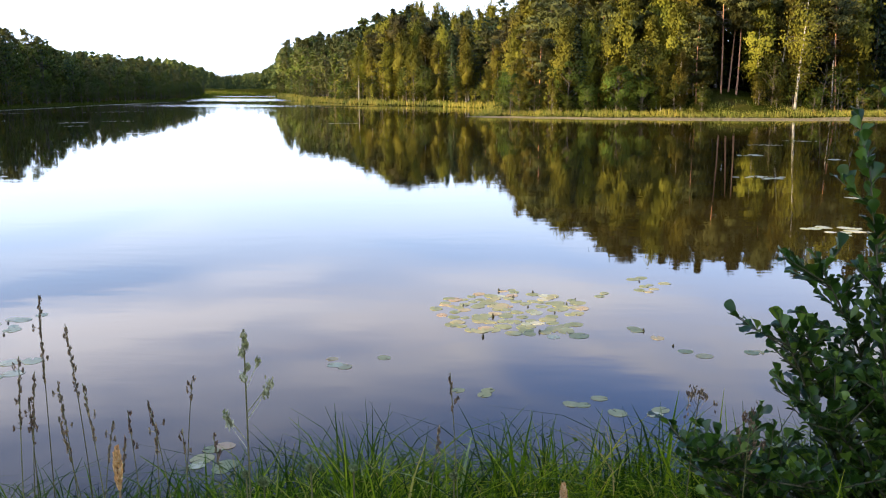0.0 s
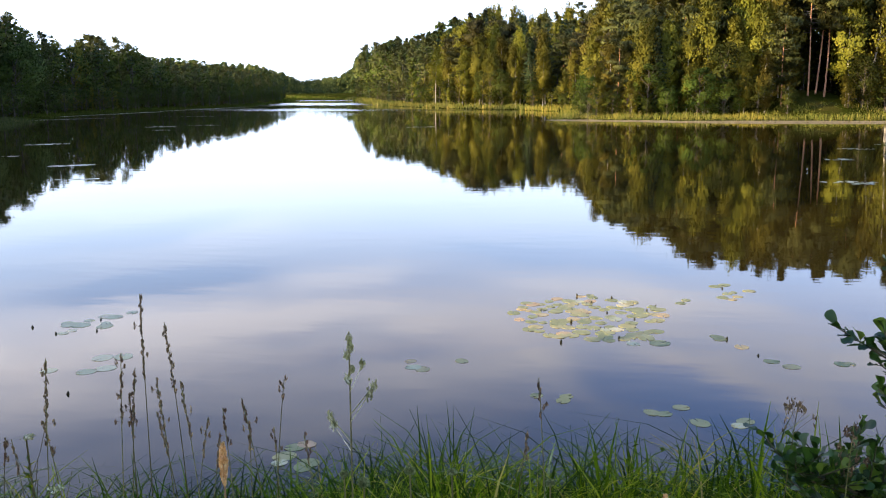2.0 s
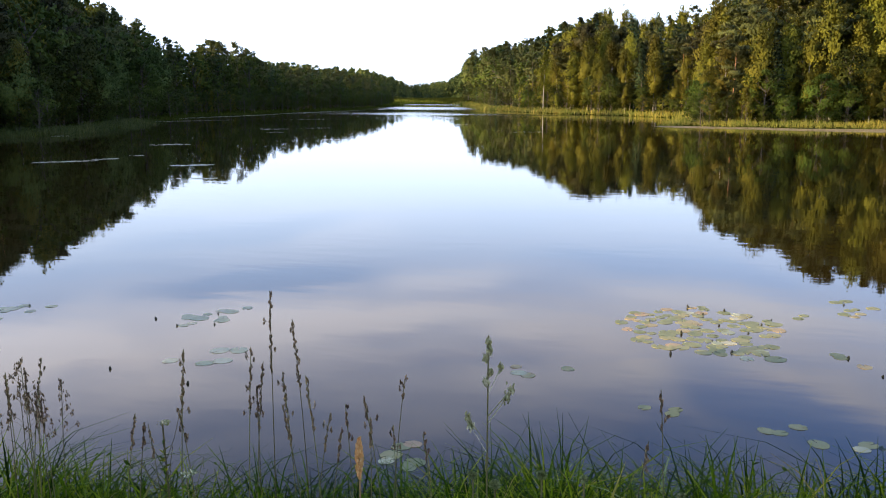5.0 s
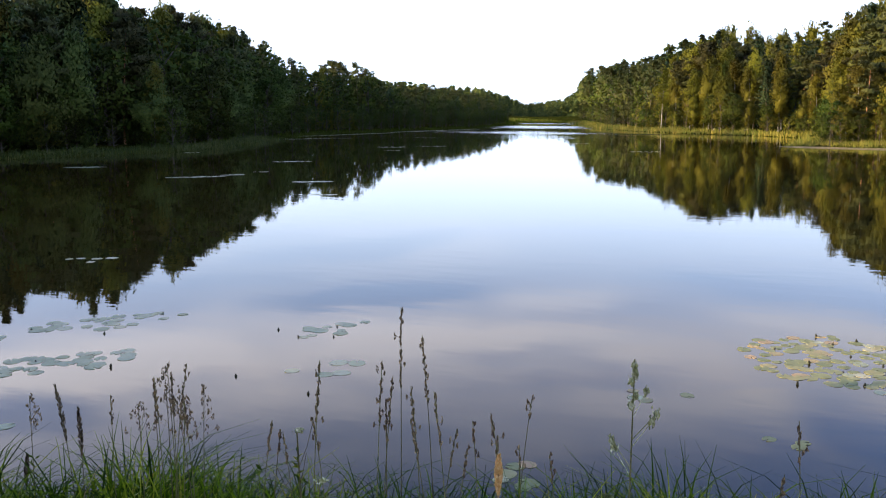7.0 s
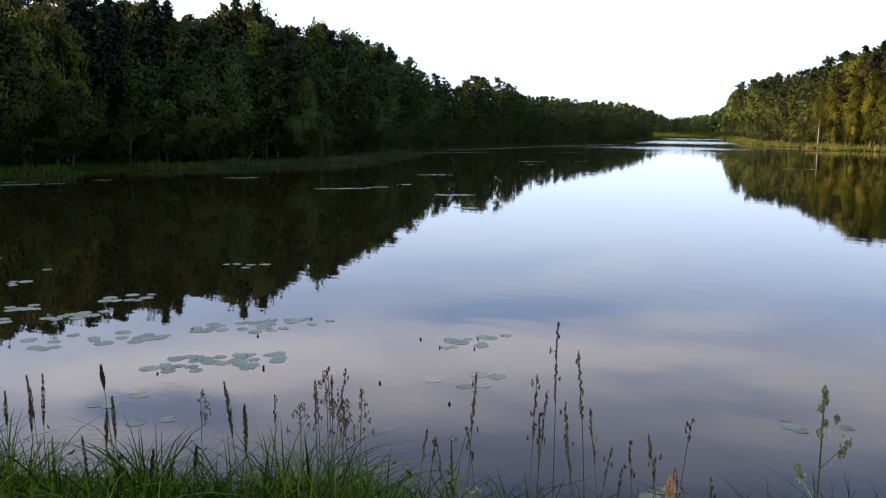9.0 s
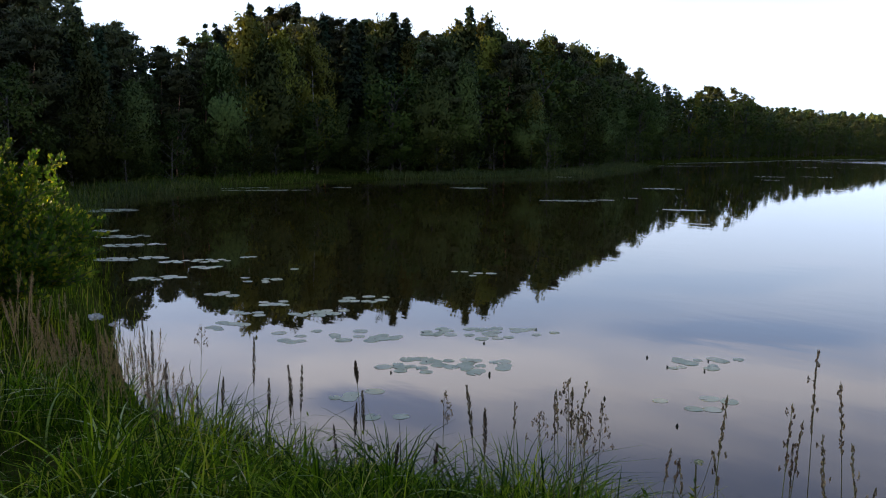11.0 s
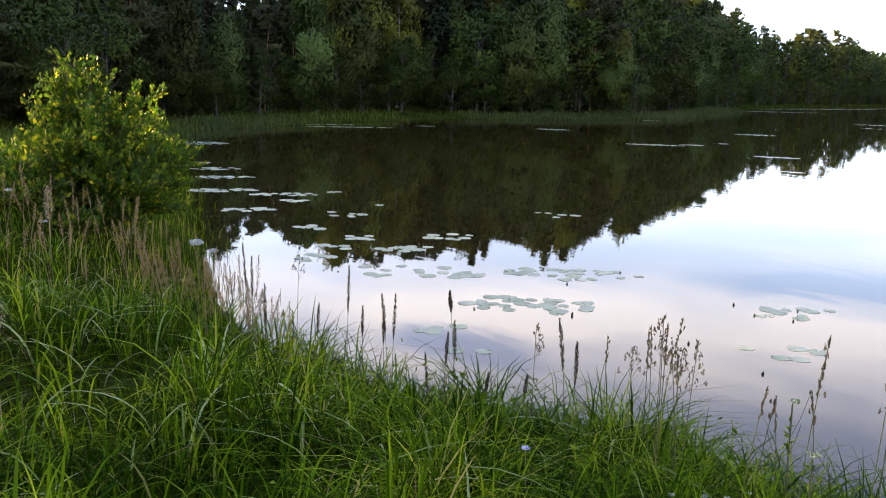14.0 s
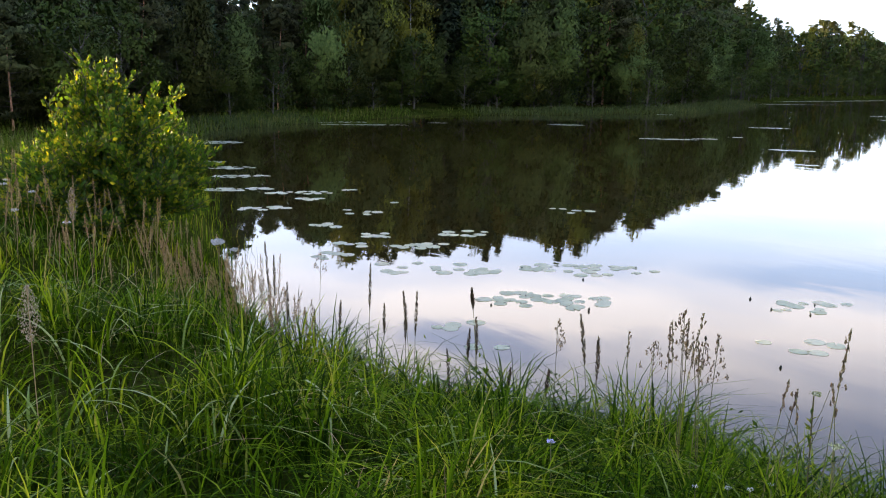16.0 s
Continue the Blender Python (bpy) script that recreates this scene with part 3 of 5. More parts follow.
def broadleaf(h=6.0, wide=0.36, lobes=16, leaves=85, grow=1.0, mat=None, name="alder_tree", label="rounded broadleaf alder with dark green leaves"):
    trunk, crown = Geo(), Geo()
    limbs = trunk
    pts, rad = bent(h, 0.017 * h, 0.02 * h, 0.8)
    tube(trunk, pts, rad, 6)
    for k in range(lobes):
        u = 0.14 + 0.8 * (k + rng.uniform(0, 0.8)) / lobes
        r = wide * h * math.sin(math.pi * (0.2 + 0.72 * u)) ** 0.8 * rng.uniform(0.35, 0.8)
        a = 2.4 * k + rng.uniform(-0.5, 0.5)
        c = np.array([math.cos(a) * r, math.sin(a) * r, u * h])
        b0 = np.array([0, 0, max(0.06, u - 0.22) * h])
        t = np.linspace(0, 1, 4)[:, None]
        tube(limbs, b0 + (c - b0) * t, 0.006 * h * (1 - 0.75 * t[:, 0]), 4)
        d = unit(leaves) * (rng.uniform(0.25, 1.1, (leaves, 1)) ** 0.5)
        size = np.array([0.145, 0.145, 0.095]) * h * rng.uniform(0.75, 1.25)
        if u > 0.85:
            size *= 0.6
        cards(crown, c + d * size, 0.016 * grow * h * rng.uniform(0.7, 1.25, leaves), 0.0115 * grow * h, flat=0.3, face=d + np.array([0, 0, 0.3]))
    return tree(name, label, trunk, crown, M_BARK, mat or M_ALDER)


def pine(h=13.0, low=0.42, wide=0.17, tufts=8, boughs=34, grow=1.0, wood=True):
    needles = 12 if wood else 8
    trunk, crown = Geo(), Geo()
    limbs = trunk
    pts, rad = bent(h, 0.0090 * h, 0.022 * h)
    tube(trunk, pts, rad, 7)
    for u in np.linspace(low, 0.98, boughs):
        a = rng.uniform(0, 6.28)
        v = (u - low) / (1 - low)
        r = wide * h * (0.35 + 0.75 * math.sin(math.pi * (0.22 + 0.76 * v))) * rng.uniform(0.5, 1.15) * (1.0 if v < 0.9 else 0.7)
        o = np.array([np.interp(u * h, pts[:, 2], pts[:, 0]), np.interp(u * h, pts[:, 2], pts[:, 1]), u * h])
        out = np.array([math.cos(a), math.sin(a), 0])
        t = np.linspace(0, 1, 4)[:, None]
        rise = (0.05 + 0.55 * v) * r
        line = o + out * r * t + np.array([0, 0, 1.0]) * rise * t ** 1.4
        if wood:
            tube(limbs, line, 0.0035 * h * (1 - 0.75 * t[:, 0]), 4)
        for k in range(tufts):
            f = rng.uniform(0.35, 1.08)
            side = np.cross(out, [0, 0, 1.0]) * rng.normal() * 0.3 * r * f
            c = o + out * r * f + np.array([0, 0, rise * f ** 1.4]) + side
            cc = c + rng.normal(size=(needles, 3)) * np.array([0.02, 0.02, 0.009]) * h
            cards(crown, cc, 0.021 * grow * h * rng.uniform(0.7, 1.2, needles), 0.0062 * grow * h, axis=unit(needles) + np.array([0, 0, 0.5]), face=out * 0.8 + np.array([0, 0, 0.6]))
    return tree("pine", "tall pine with orange bark and dark needle crown", trunk, crown, M_PINE_BARK, M_PINE)


def spruce(h=12.0, wide=0.15, whorls=28, boughs=8):
    trunk, crown = Geo(), Geo()
    pts, rad = bent(h, 0.011 * h, 0.004 * h)
    tube(trunk, pts, rad, 6)
    for u in np.linspace(0.06, 0.99, whorls):
        r = wide * h * (1 - u) ** 0.85 + 0.012 * h
        for a in np.arange(7) * 0.9 + rng.uniform(0, 6.3):
            rr = r * rng.uniform(0.65, 1.12)
            out = np.array([math.cos(a), math.sin(a), 0])
            f = rng.uniform(0.2, 1.0, boughs)[:, None]
            c = np.array([0, 0, u * h]) + out * rr * f + np.array([0, 0, 1.0]) * rr * (0.12 - 0.5 * f + 0.22 * f * f) + rng.normal(size=(boughs, 3)) * 0.007 * h
            cards(crown, c, 0.021 * h * rng.uniform(0.7, 1.2, boughs), 0.0095 * h, axis=out * 0.8 + rng.normal(size=(boughs, 3)) * 0.45 + np.array([0, 0, -0.35]))
    return tree("spruce", "dark green pointed spruce", trunk, crown, M_BARK, M_SPRUCE)


BIRCHES = [birch(10, 0.17, 0.14, 25, 0.7), birch(10, 0.14, 0.08, 25, 0.9), birch(10, 0.20, 0.10, 28, 0.7), birch(10, 0.13, 0.2, 23, 0.6)]
YOUNG_BIRCHES = [birch(10, 0.21, 0.03, 32, 0.4, 36, 1.2, True, M_YOUNG_SHADED), birch(10, 0.17, 0.03, 30, 0.4, 36, 1.2, True, M_YOUNG_SHADED)]
TALL_BIRCHES = [birch(10, 0.13, 0.42, 13, 0.6, 24), birch(10, 0.15, 0.16, 15, 0.9, 30, 0.75)]
PINES_FULL = [pine(13, 0.08, 0.17, 10, 50, 1.05), pine(13, 0.12, 0.20, 10, 50, 1.05)]
PINES = [pine(13, 0.42, 0.17, 9, 38, 1.05), pine(13, 0.48, 0.2, 9, 36, 1.05), pine(13, 0.25, 0.16, 9, 40, 1.05)]
SPRUCES = [spruce(), spruce(12, 0.19)]
ALDERS = [broadleaf(6, 0.36, 18, 165), broadleaf(6, 0.30, 20, 150), broadleaf(6, 0.42, 18, 180)]
SHRUBS = [broadleaf(2.4, 0.5, 12, 60, 1.2, M_ALDER, "willow_shrub", "low rounded grey-green willow shrub at the shore"),
          broadleaf(2.4, 0.42, 12, 60, 1.2, M_BIRCH, "birch_shrub", "low yellow-green birch shrub at the shore")]
# lighter models for the woods further off, which are joined
BIRCHES_OFF = [birch(10, 0.15, 0.08, 9, 0.7, 18, 1.4, False), birch(10, 0.18, 0.10, 9, 0.7, 18, 1.4, False)]
PINES_OFF = [pine(13, 0.30, 0.13, 5, 24, 1.15, False), pine(13, 0.22, 0.14, 5, 24, 1.15, False)]
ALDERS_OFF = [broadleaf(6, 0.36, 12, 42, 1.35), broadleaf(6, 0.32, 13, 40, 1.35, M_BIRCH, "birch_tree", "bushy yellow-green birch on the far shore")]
SPRUCES_OFF = [spruce(12, 0.16, 18, 5)]
FAR_TREES = [birch(10, 0.14, 0.06, 7, 0.7, 14, 1.75, False), birch(10, 0.17, 0.08, 7, 0.7, 14, 1.75, False), pine(13, 0.18, 0.12, 4, 22, 1.5, False), pine(13, 0.25, 0.11, 4, 22, 1.5, False)]
BACKING = [broadleaf(6, 0.40, 12, 42, 1.45), broadleaf(6, 0.28, 13, 40, 1.4)]
UNIT = {}
for kind, h0 in ((BIRCHES, 10.0), (TALL_BIRCHES, 10.0), (YOUNG_BIRCHES, 10.0), (PINES, 13.0), (PINES_FULL, 13.0), (SPRUCES, 12.0), (ALDERS, 6.0), (SHRUBS, 2.4), (BIRCHES_OFF, 10.0), (PINES_OFF, 13.0), (ALDERS_OFF, 6.0), (SPRUCES_OFF, 12.0), (BACKING, 6.0), (FAR_TREES[:2], 10.0), (FAR_TREES[2:], 13.0)):
    for ob in kind:
        UNIT[ob.name] = h0
USED = set()


def join_tree(ob, x, y, h):
    """Add a tree of that height to the joined woods."""
    trunk, trunk_mat, crown, leaf_mat = MODELS[ob.name]
    k = h / UNIT[ob.name]
    a, wide = random.uniform(0, 6.28), k * random.uniform(0.9, 1.2)
    turn = np.array([[math.cos(a) * wide, math.sin(a) * wide, 0], [-math.sin(a) * wide, math.cos(a) * wide, 0], [0, 0, k]])
    at = np.array([x, y, float(height(x, y)[0]) - 0.05])
    for geo, mat in ((trunk, M_BARK), (crown, leaf_mat)):
        into = WOOD.setdefault(mat.name, (mat, Geo(), []))
        into[1].add(np.concatenate(geo.v) @ turn + at, np.concatenate(geo.f))
        if geo is crown:
            into[2].append(crown.nrm @ (turn / wide))


def plant(ob, x, y, h, group, label=""):
    """Stand a tree of that height at x, y; the first use takes the model itself."""
    z = float(height(x, y)[0])
    k = h / UNIT[ob.name]
    wide = k * random.uniform(0.9, 1.15)
    m = Matrix.LocRotScale((x, y, z - 0.05), Euler((radians(random.uniform(-2, 2)), radians(random.uniform(-2, 2)), random.uniform(0, 6.28))), (wide, wide, k))
    if ob.name in USED:
        made = copy_thing(ob, m @ Matrix.Diagonal([1 / k for k in ob.scale] + [1]))
    else:
        made = ob
        made.matrix_basis = m
        USED.add(ob.name)
    tagged(made, label, "", group)
    return made


# the forest's top line as the lake bank sees it: degrees left of ahead, degrees up; past 84, unseen, raised to shade
# the left shore
SKYLINE = [(-32, 8.5), (-20, 8.4), (-10, 8.0), (-4, 6.6), (-1, 5.8), (2.5, 5.25), (6.5, 5.15), (8, 4.4), (9.3, 3.8), (11.7, 3.2), (13.7, 2.9), (14.4, 1.5), (15.2, 0.95),
           (17.8, 0.65), (18.9, 1.1), (20.8, 1.6), (24.4, 1.85), (27, 2.1), (28.4, 3.1), (30, 3.3), (31.5, 3.0), (33, 3.25), (34.4, 4.5), (36, 5.0), (37.7, 5.5), (39.9, 6.3),
           (41, 6.5), (42.3, 5.9), (43.2, 6.5), (44.4, 7.7), (47, 7.2), (48.3, 6.45), (50.4, 7.4), (56, 7.6), (60, 7.7), (61.6, 6.7), (63, 7.1), (63.8, 6.0), (64.8, 4.7),
           (66, 5.2), (66.9, 4.9), (68, 6.4), (70, 8.0), (84, 8.5), (88, 14), (120, 14)]
# the top line of its mirror image in the lake: degrees left of ahead, degrees down; past 84 raised to suit the unseen
# trees
MIRRORED = [(-32, 11.4), (-19, 11.2), (-16.7, 10.9), (-15, 11.6), (-12.5, 11.5), (-9.9, 10.4), (-8.3, 11.0), (-6.2, 8.8), (-4, 9.7), (-2.4, 8.2), (-1.7, 7.5), (-1.2, 6.4), (1, 6.15),
            (4, 6.1), (6.7, 6.4), (8.9, 5.2), (10.4, 4.6), (13.5, 4.2), (14.6, 2.1), (18.3, 1.75), (20.5, 2.5), (23.2, 3.1), (26.3, 3.8), (27.9, 5.4), (29.5, 5.9), (31, 5.4), (32.9, 6.0),
            (34, 7.4), (36.9, 8.6), (37.9, 9.2), (40.6, 10.7), (42.3, 9.7), (43.8, 12.0), (45.7, 11.6), (48, 10.6), (50.4, 11.9), (52.4, 12.9), (54.4, 13.5), (57, 12.2), (60.2, 12.7),
            (62.4, 12.8), (63.2, 11.8), (64.2, 9.8), (66.5, 10.7), (70, 13), (84, 13.5), (88, 20), (120, 20)]
SKY_A, SKY_E = np.array(SKYLINE).T
MIR_A, MIR_E = np.array(MIRRORED).T
EYE = np.array((-0.4, -0.3, 3.0))


def tallest(x, y):
    """How tall a tree may grow there, its bearing and its distance."""
    a = math.degrees(math.atan2(-(x - EYE[0]), y - EYE[1]))
    d = math.hypot(x - EYE[0], y - EYE[1])
    top = min(EYE[2] + d * math.tan(radians(np.interp(a, SKY_A, SKY_E))), d * math.tan(radians(np.interp(a, MIR_A, MIR_E))) - EYE[2])
    return top - float(height(x, y)[0]), a, d


def along(first, last):
    """Points every metre along the shore between two of its corners, with the way inland."""
    pts = []
    for i in range(first, last):
        a, b = SHORE[i % len(SHORE)], SHORE[(i + 1) % len(SHORE)]
        d = b - a
        ln = np.hypot(*d)
        nrm = np.array([d[1], -d[0]]) / ln
        for s in np.arange(0, ln, 1.0):
            pts.append((a + d * s / ln, nrm))
    return pts


OFF = {}
TAKEN = []


def species(mix, row, h, far_off):
    kinds, weights = zip(*mix[min(row, len(mix) - 1)])
    kind = random.choices(kinds, weights)[0]
    if h < 3.2 and not far_off:
        kind = SHRUBS
    elif h < 5 and kind in (PINES, PINES_FULL, SPRUCES):
        kind = ALDERS
    elif h > 7.5 and kind is ALDERS:
        kind = random.choice((BIRCHES, SPRUCES))
    if far_off:
        kind = {id(BIRCHES): BIRCHES_OFF, id(PINES): PINES_OFF, id(PINES_FULL): PINES_OFF, id(ALDERS): ALDERS_OFF, id(SHRUBS): ALDERS_OFF, id(SPRUCES): SPRUCES_OFF}[id(kind)]
    return random.choice(kind)


def forest(pts, rows, group, mix, gaps=(), span=(-31, 104)):
    random.seed(len(pts))
    for row, (s, jit, step, lo, hi) in enumerate(rows):
        spread = 0.0
        for p, nrm in pts:
            spread += 1.0
            if spread < step * random.uniform(0.75, 1.2) * (1.0 if math.hypot(p[0], p[1]) < 112 or row < 2 else 1.35 if row < 4 else 1.7):
                continue
            q = p + nrm * (s + random.uniform(-jit, jit))
            if float(inland(*q)[0]) < s * 0.5:
                continue
            cap, a, d = tallest(*q)
            if a < span[0] or a > span[1] or any(lo_a < a < hi_a and row <= r for lo_a, hi_a, r in gaps):
                continue
            if any((q[0] - x) ** 2 + (q[1] - y) ** 2 < (step * 0.5) ** 2 for x, y in TAKEN):
                continue
            spread = 0.0
            stand(q[0], q[1], row, lo, hi, cap, d, group, mix)


def stand(x, y, row, lo, hi, cap, d, group, mix):
    h = min(random.uniform(lo, hi) if row < 2 else cap * (random.uniform(0.86, 1.04) if x < -30 else random.uniform(0.78, 1.05)), cap * 1.05)
    if row == 1:
        h = max(h, cap * (random.uniform(0.75, 1.04) if x < -30 else random.uniform(0.55, 0.9)))
    if h < 1.6:
        return
    TAKEN.append((x, y))
    far_off = row >= 4 or d > (168 if -10 > x > -30 or abs(x) <= 10 else 112)
    ob = species(mix, row, h, far_off)
    if far_off:
        if d > 150 or row >= 4:
            # left woods take dark kinds only, which puts that shore's shade into the colour
            ob = random.choice(FAR_TREES[2:] + SPRUCES_OFF + ALDERS_OFF[:1] if x < -30 else FAR_TREES + SPRUCES_OFF)
        join_tree(ob, x, y, h)
    else:
        plant(ob, x, y, h, group)


def fill(az, dist, gap, depth, n, group, mix):
    """More trees where the rows left room."""
    for k in range(n):
        a, d = radians(random.uniform(*az)), random.uniform(*dist)
        x, y = EYE[0] - d * math.sin(a), EYE[1] + d * math.cos(a)
        s = float(inland(x, y)[0])
        if s < depth[0] or s > depth[1] or any((x - u) ** 2 + (y - v) ** 2 < gap * gap for u, v in TAKEN):
            continue
        cap, a, d = tallest(x, y)
        if -16.2 < a < -13.2 and s < 15 or -19.4 < a < -17.8 and s < 10:
            continue
        stand(x, y, 2 if s < 14 else 3 if s < 20 else 4, 8, 14, cap, d, group, mix)


ROWS_RIGHT = [(4.2, 1.0, 1.5, 2.4, 6.5), (7.5, 1.5, 2.2, 6.5, 11.0), (11.5, 1.6, 2.4, 9, 13), (16, 2, 2.8, 9, 15), (21, 2, 3.0, 10, 16)]
MIX_RIGHT = [[(ALDERS, 5), (BIRCHES, 4), (SHRUBS, 2)], [(BIRCHES, 6), (ALDERS, 2), (PINES, 1.5), (SPRUCES, 0.7)], [(BIRCHES, 5), (PINES, 5), (SPRUCES, 0.6)], [(PINES, 5), (BIRCHES, 3), (SPRUCES, 1)], [(PINES, 5), (BIRCHES, 2)]]
forest(along(6, 20), ROWS_RIGHT, "forest on the sunlit shore", MIX_RIGHT, [(-16.2, -13.2, 2), (-19.4, -17.8, 1)])
ROWS_LEFT = [(5, 1.2, 3.0, 2.2, 4.5), (8, 1.4, 2.8, 5, 9.0), (11.5, 1.8, 2.3, 9, 13), (15.5, 2, 2.5, 9, 15), (20.5, 2, 2.8, 10, 16)]
MIX_LEFT = [[(ALDERS, 5), (BIRCHES, 1), (SPRUCES, 3)], [(SPRUCES, 4), (PINES_FULL, 3), (BIRCHES, 1.5), (ALDERS, 1.5)], [(PINES_FULL, 4), (SPRUCES, 3.5), (BIRCHES, 1)], [(PINES, 5), (SPRUCES, 2), (BIRCHES, 0.8)], [(PINES, 4), (BIRCHES, 1)]]
forest(along(21, 36), ROWS_LEFT, "forest on the shaded shore", MIX_LEFT)
fill((40, 100), (48, 95), 2.9, (9, 40), 2000, "forest on the shaded shore", MIX_LEFT)
fill((-31, 8), (95, 135), 2.9, (8, 34), 1200, "forest on the sunlit shore", MIX_RIGHT)
fill((-3, 9), (135, 178), 3.4, (5, 40), 500, "forest on the sunlit shore", MIX_RIGHT)
fill((-6, 14), (178, 360), 6.0, (20, 300), 520, "forest on the sunlit shore", MIX_RIGHT)
# thick young growth at the back closes the woods; the last stand, unseen, is added to shade the left shore
random.seed(8)
for az0, az1, d0, d1, n in ((-32, -4, 120, 138, 60), (-4, 13, 160, 340, 150), (19, 28, 150, 280, 50), (27, 42, 92, 170, 150), (42, 84, 78, 150, 140), (84, 106, 60, 112, 70)):
    for k in range(n):
        a = radians(random.uniform(az0, az1))
        d = random.uniform(d0, d1)
        x, y = EYE[0] - d * math.sin(a), EYE[1] + d * math.cos(a)
        if float(inland(x, y)[0]) < 22:
            continue
        cap = tallest(x, y)[0]
        join_tree(random.choice(BACKING), x, y, cap * random.uniform(0.45, 0.78))
for az0, az1, d0, d1, n in ((-31, 4, 98, 125, 60), (38, 84, 58, 88, 120)):
    for k in range(n):
        a, d = radians(random.uniform(az0, az1)), random.uniform(d0, d1)
        x, y = EYE[0] - d * math.sin(a), EYE[1] + d * math.cos(a)
        if 9 < float(inland(x, y)[0]) < 30:
            join_tree(BACKING[0], x, y, random.uniform(2.5, 5.0))
# young growth under the tall trees of the far end
for (qx, qy), nrm in along(22, 30)[::2]:
    for back in (3.5, 8.0, 14.0):
        x, y = qx + nrm[0] * (back + random.uniform(-1.5, 1.5)), qy + nrm[1] * (back + random.uniform(-1.5, 1.5))
        if float(inland(x, y)[0]) > 2:
            cap = tallest(x, y)[0]
            join_tree(random.choice(BACKING), x, y, min(cap * 0.97, random.uniform(2.5, 4.5)) if back < 5 else cap * random.uniform(0.6, 0.96))
# unseen wood added round the meadow behind the bank, set there to shade it
random.seed(5)
for row, (d0, h0) in enumerate(((31, 6.6), (35, 7.2))):
    for lat in np.arange(-13, 8, 2.2):
        px = -0.853 * d0 + 0.522 * lat + random.uniform(-0.5, 0.5)
        py = -0.522 * d0 - 0.853 * lat + random.uniform(-0.5, 0.5)
        plant(random.choice(ALDERS + BIRCHES[1:3]), px, py, h0 * random.uniform(0.95, 1.05) * (0.58 if lat < -5 else 1.5), "wood behind the meadow")
# lower unseen row: shades the lily pads but leaves the bush top sunlit
for lat in np.arange(-19, -4.5, 1.3):
    px = -0.853 * 30 + 0.522 * lat + random.uniform(-0.4, 0.4)
    py = -0.522 * 30 - 0.853 * lat + random.uniform(-0.4, 0.4)
    plant(random.choice(ALDERS), px, py, random.uniform(3.3, 3.7) if lat > -9.5 else random.uniform(5.6, 6.1), "wood behind the meadow")
# pointed tops over the skyline
random.seed(29)
for az0, az1, d0, d1, n in ((-30, 6, 104, 118, 16), (38, 62, 62, 84, 18), (24, 38, 100, 150, 16), (2, 12, 170, 260, 12)):
    for k in range(n):
        a, d = radians(az0 + (az1 - az0) * (k + random.uniform(0.2, 0.8)) / n), random.uniform(d0, d1)
        qx, qy = EYE[0] - d * math.sin(a), EYE[1] + d * math.cos(a)
        if float(inland(qx, qy)[0]) > 10:
            plant(random.choice(SPRUCES), qx, qy, tallest(qx, qy)[0] * random.uniform(0.98, 1.1), "spruces over the skyline")
# low leafy edge of the sunlit wood
random.seed(41)
for (qx, qy), nrm in along(7, 14)[::2]:
    if random.random() < 0.2:
        continue
    k = 3.4 + random.uniform(-0.6, 0.8)
    qx, qy = qx + nrm[0] * k, qy + nrm[1] * k
    if -16.0 < tallest(qx, qy)[1] < -13.4:
        continue
    plant(random.choice(SHRUBS + ALDERS[:1]), qx, qy, random.uniform(1.7, 3.4), "bushes on the sunlit shore")
# trees that stand out
random.seed(17)
front = along(26, 36)
for k in range(76):
    (qx, qy), nrm = front[(k * len(front)) // 76]
    back = random.uniform(4, 8) if k % 2 else random.uniform(9, 17)
    qx, qy = qx + nrm[0] * back, qy + nrm[1] * back
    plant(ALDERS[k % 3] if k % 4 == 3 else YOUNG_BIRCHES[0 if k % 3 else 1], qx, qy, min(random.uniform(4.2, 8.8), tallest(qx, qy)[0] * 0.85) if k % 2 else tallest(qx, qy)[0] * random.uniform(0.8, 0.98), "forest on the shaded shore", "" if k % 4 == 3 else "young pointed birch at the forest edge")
plant(TALL_BIRCHES[1], 31.5, 94.6, 14.5, "forest on the sunlit shore", "tall birch with a clean white trunk")
for px, py, ph in ((24.4, 97.5, 13.4), (25.4, 98.3, 14.0), (26.0, 97.2, 13.6), (31.0, 104, 14), (22.6, 105, 14)):
    plant(PINES[1], px, py, ph, "forest on the sunlit shore", "tall pine with sunlit orange trunk and high crown")
for px, py, ph in ((12.3, 92.0, 5.2), (15.1, 93.2, 7.6), (18.4, 92.4, 4.2)):
    plant(ALDERS[2], px, py, ph, "forest on the sunlit shore")
plant(BIRCHES[2], 18.1, 100.5, 13.5, "forest on the sunlit shore", "large birch with golden sunlit leaves")
plant(TALL_BIRCHES[0], -9.3, 148.0, 12.0, "forest on the sunlit shore", "tall birch with a clean white trunk")

for px, py, ph in ((9.1, 106, 14.2), (11.6, 102, 12), (6.2, 97, 8), (-24.5, 152, 10), (21.5, 98, 12), (37, 99, 14), (-56, 47, 9), (-55.2, 43.5, 6), (-49.2, 54.6, 6.5)):
    plant(TALL_BIRCHES[0], px, py, ph, "slim birches on the shores", "slim birch with a bare white lower trunk")
for name, (mat, geo, normals) in list(WOOD.items()):
    me = geo.mesh("woods", mat)
    if normals:
        lit_round(me, np.concatenate(normals))
    tagged(new("woods", me), "dense mixed birch and pine woods behind the shores", "forest", kind="stuff")
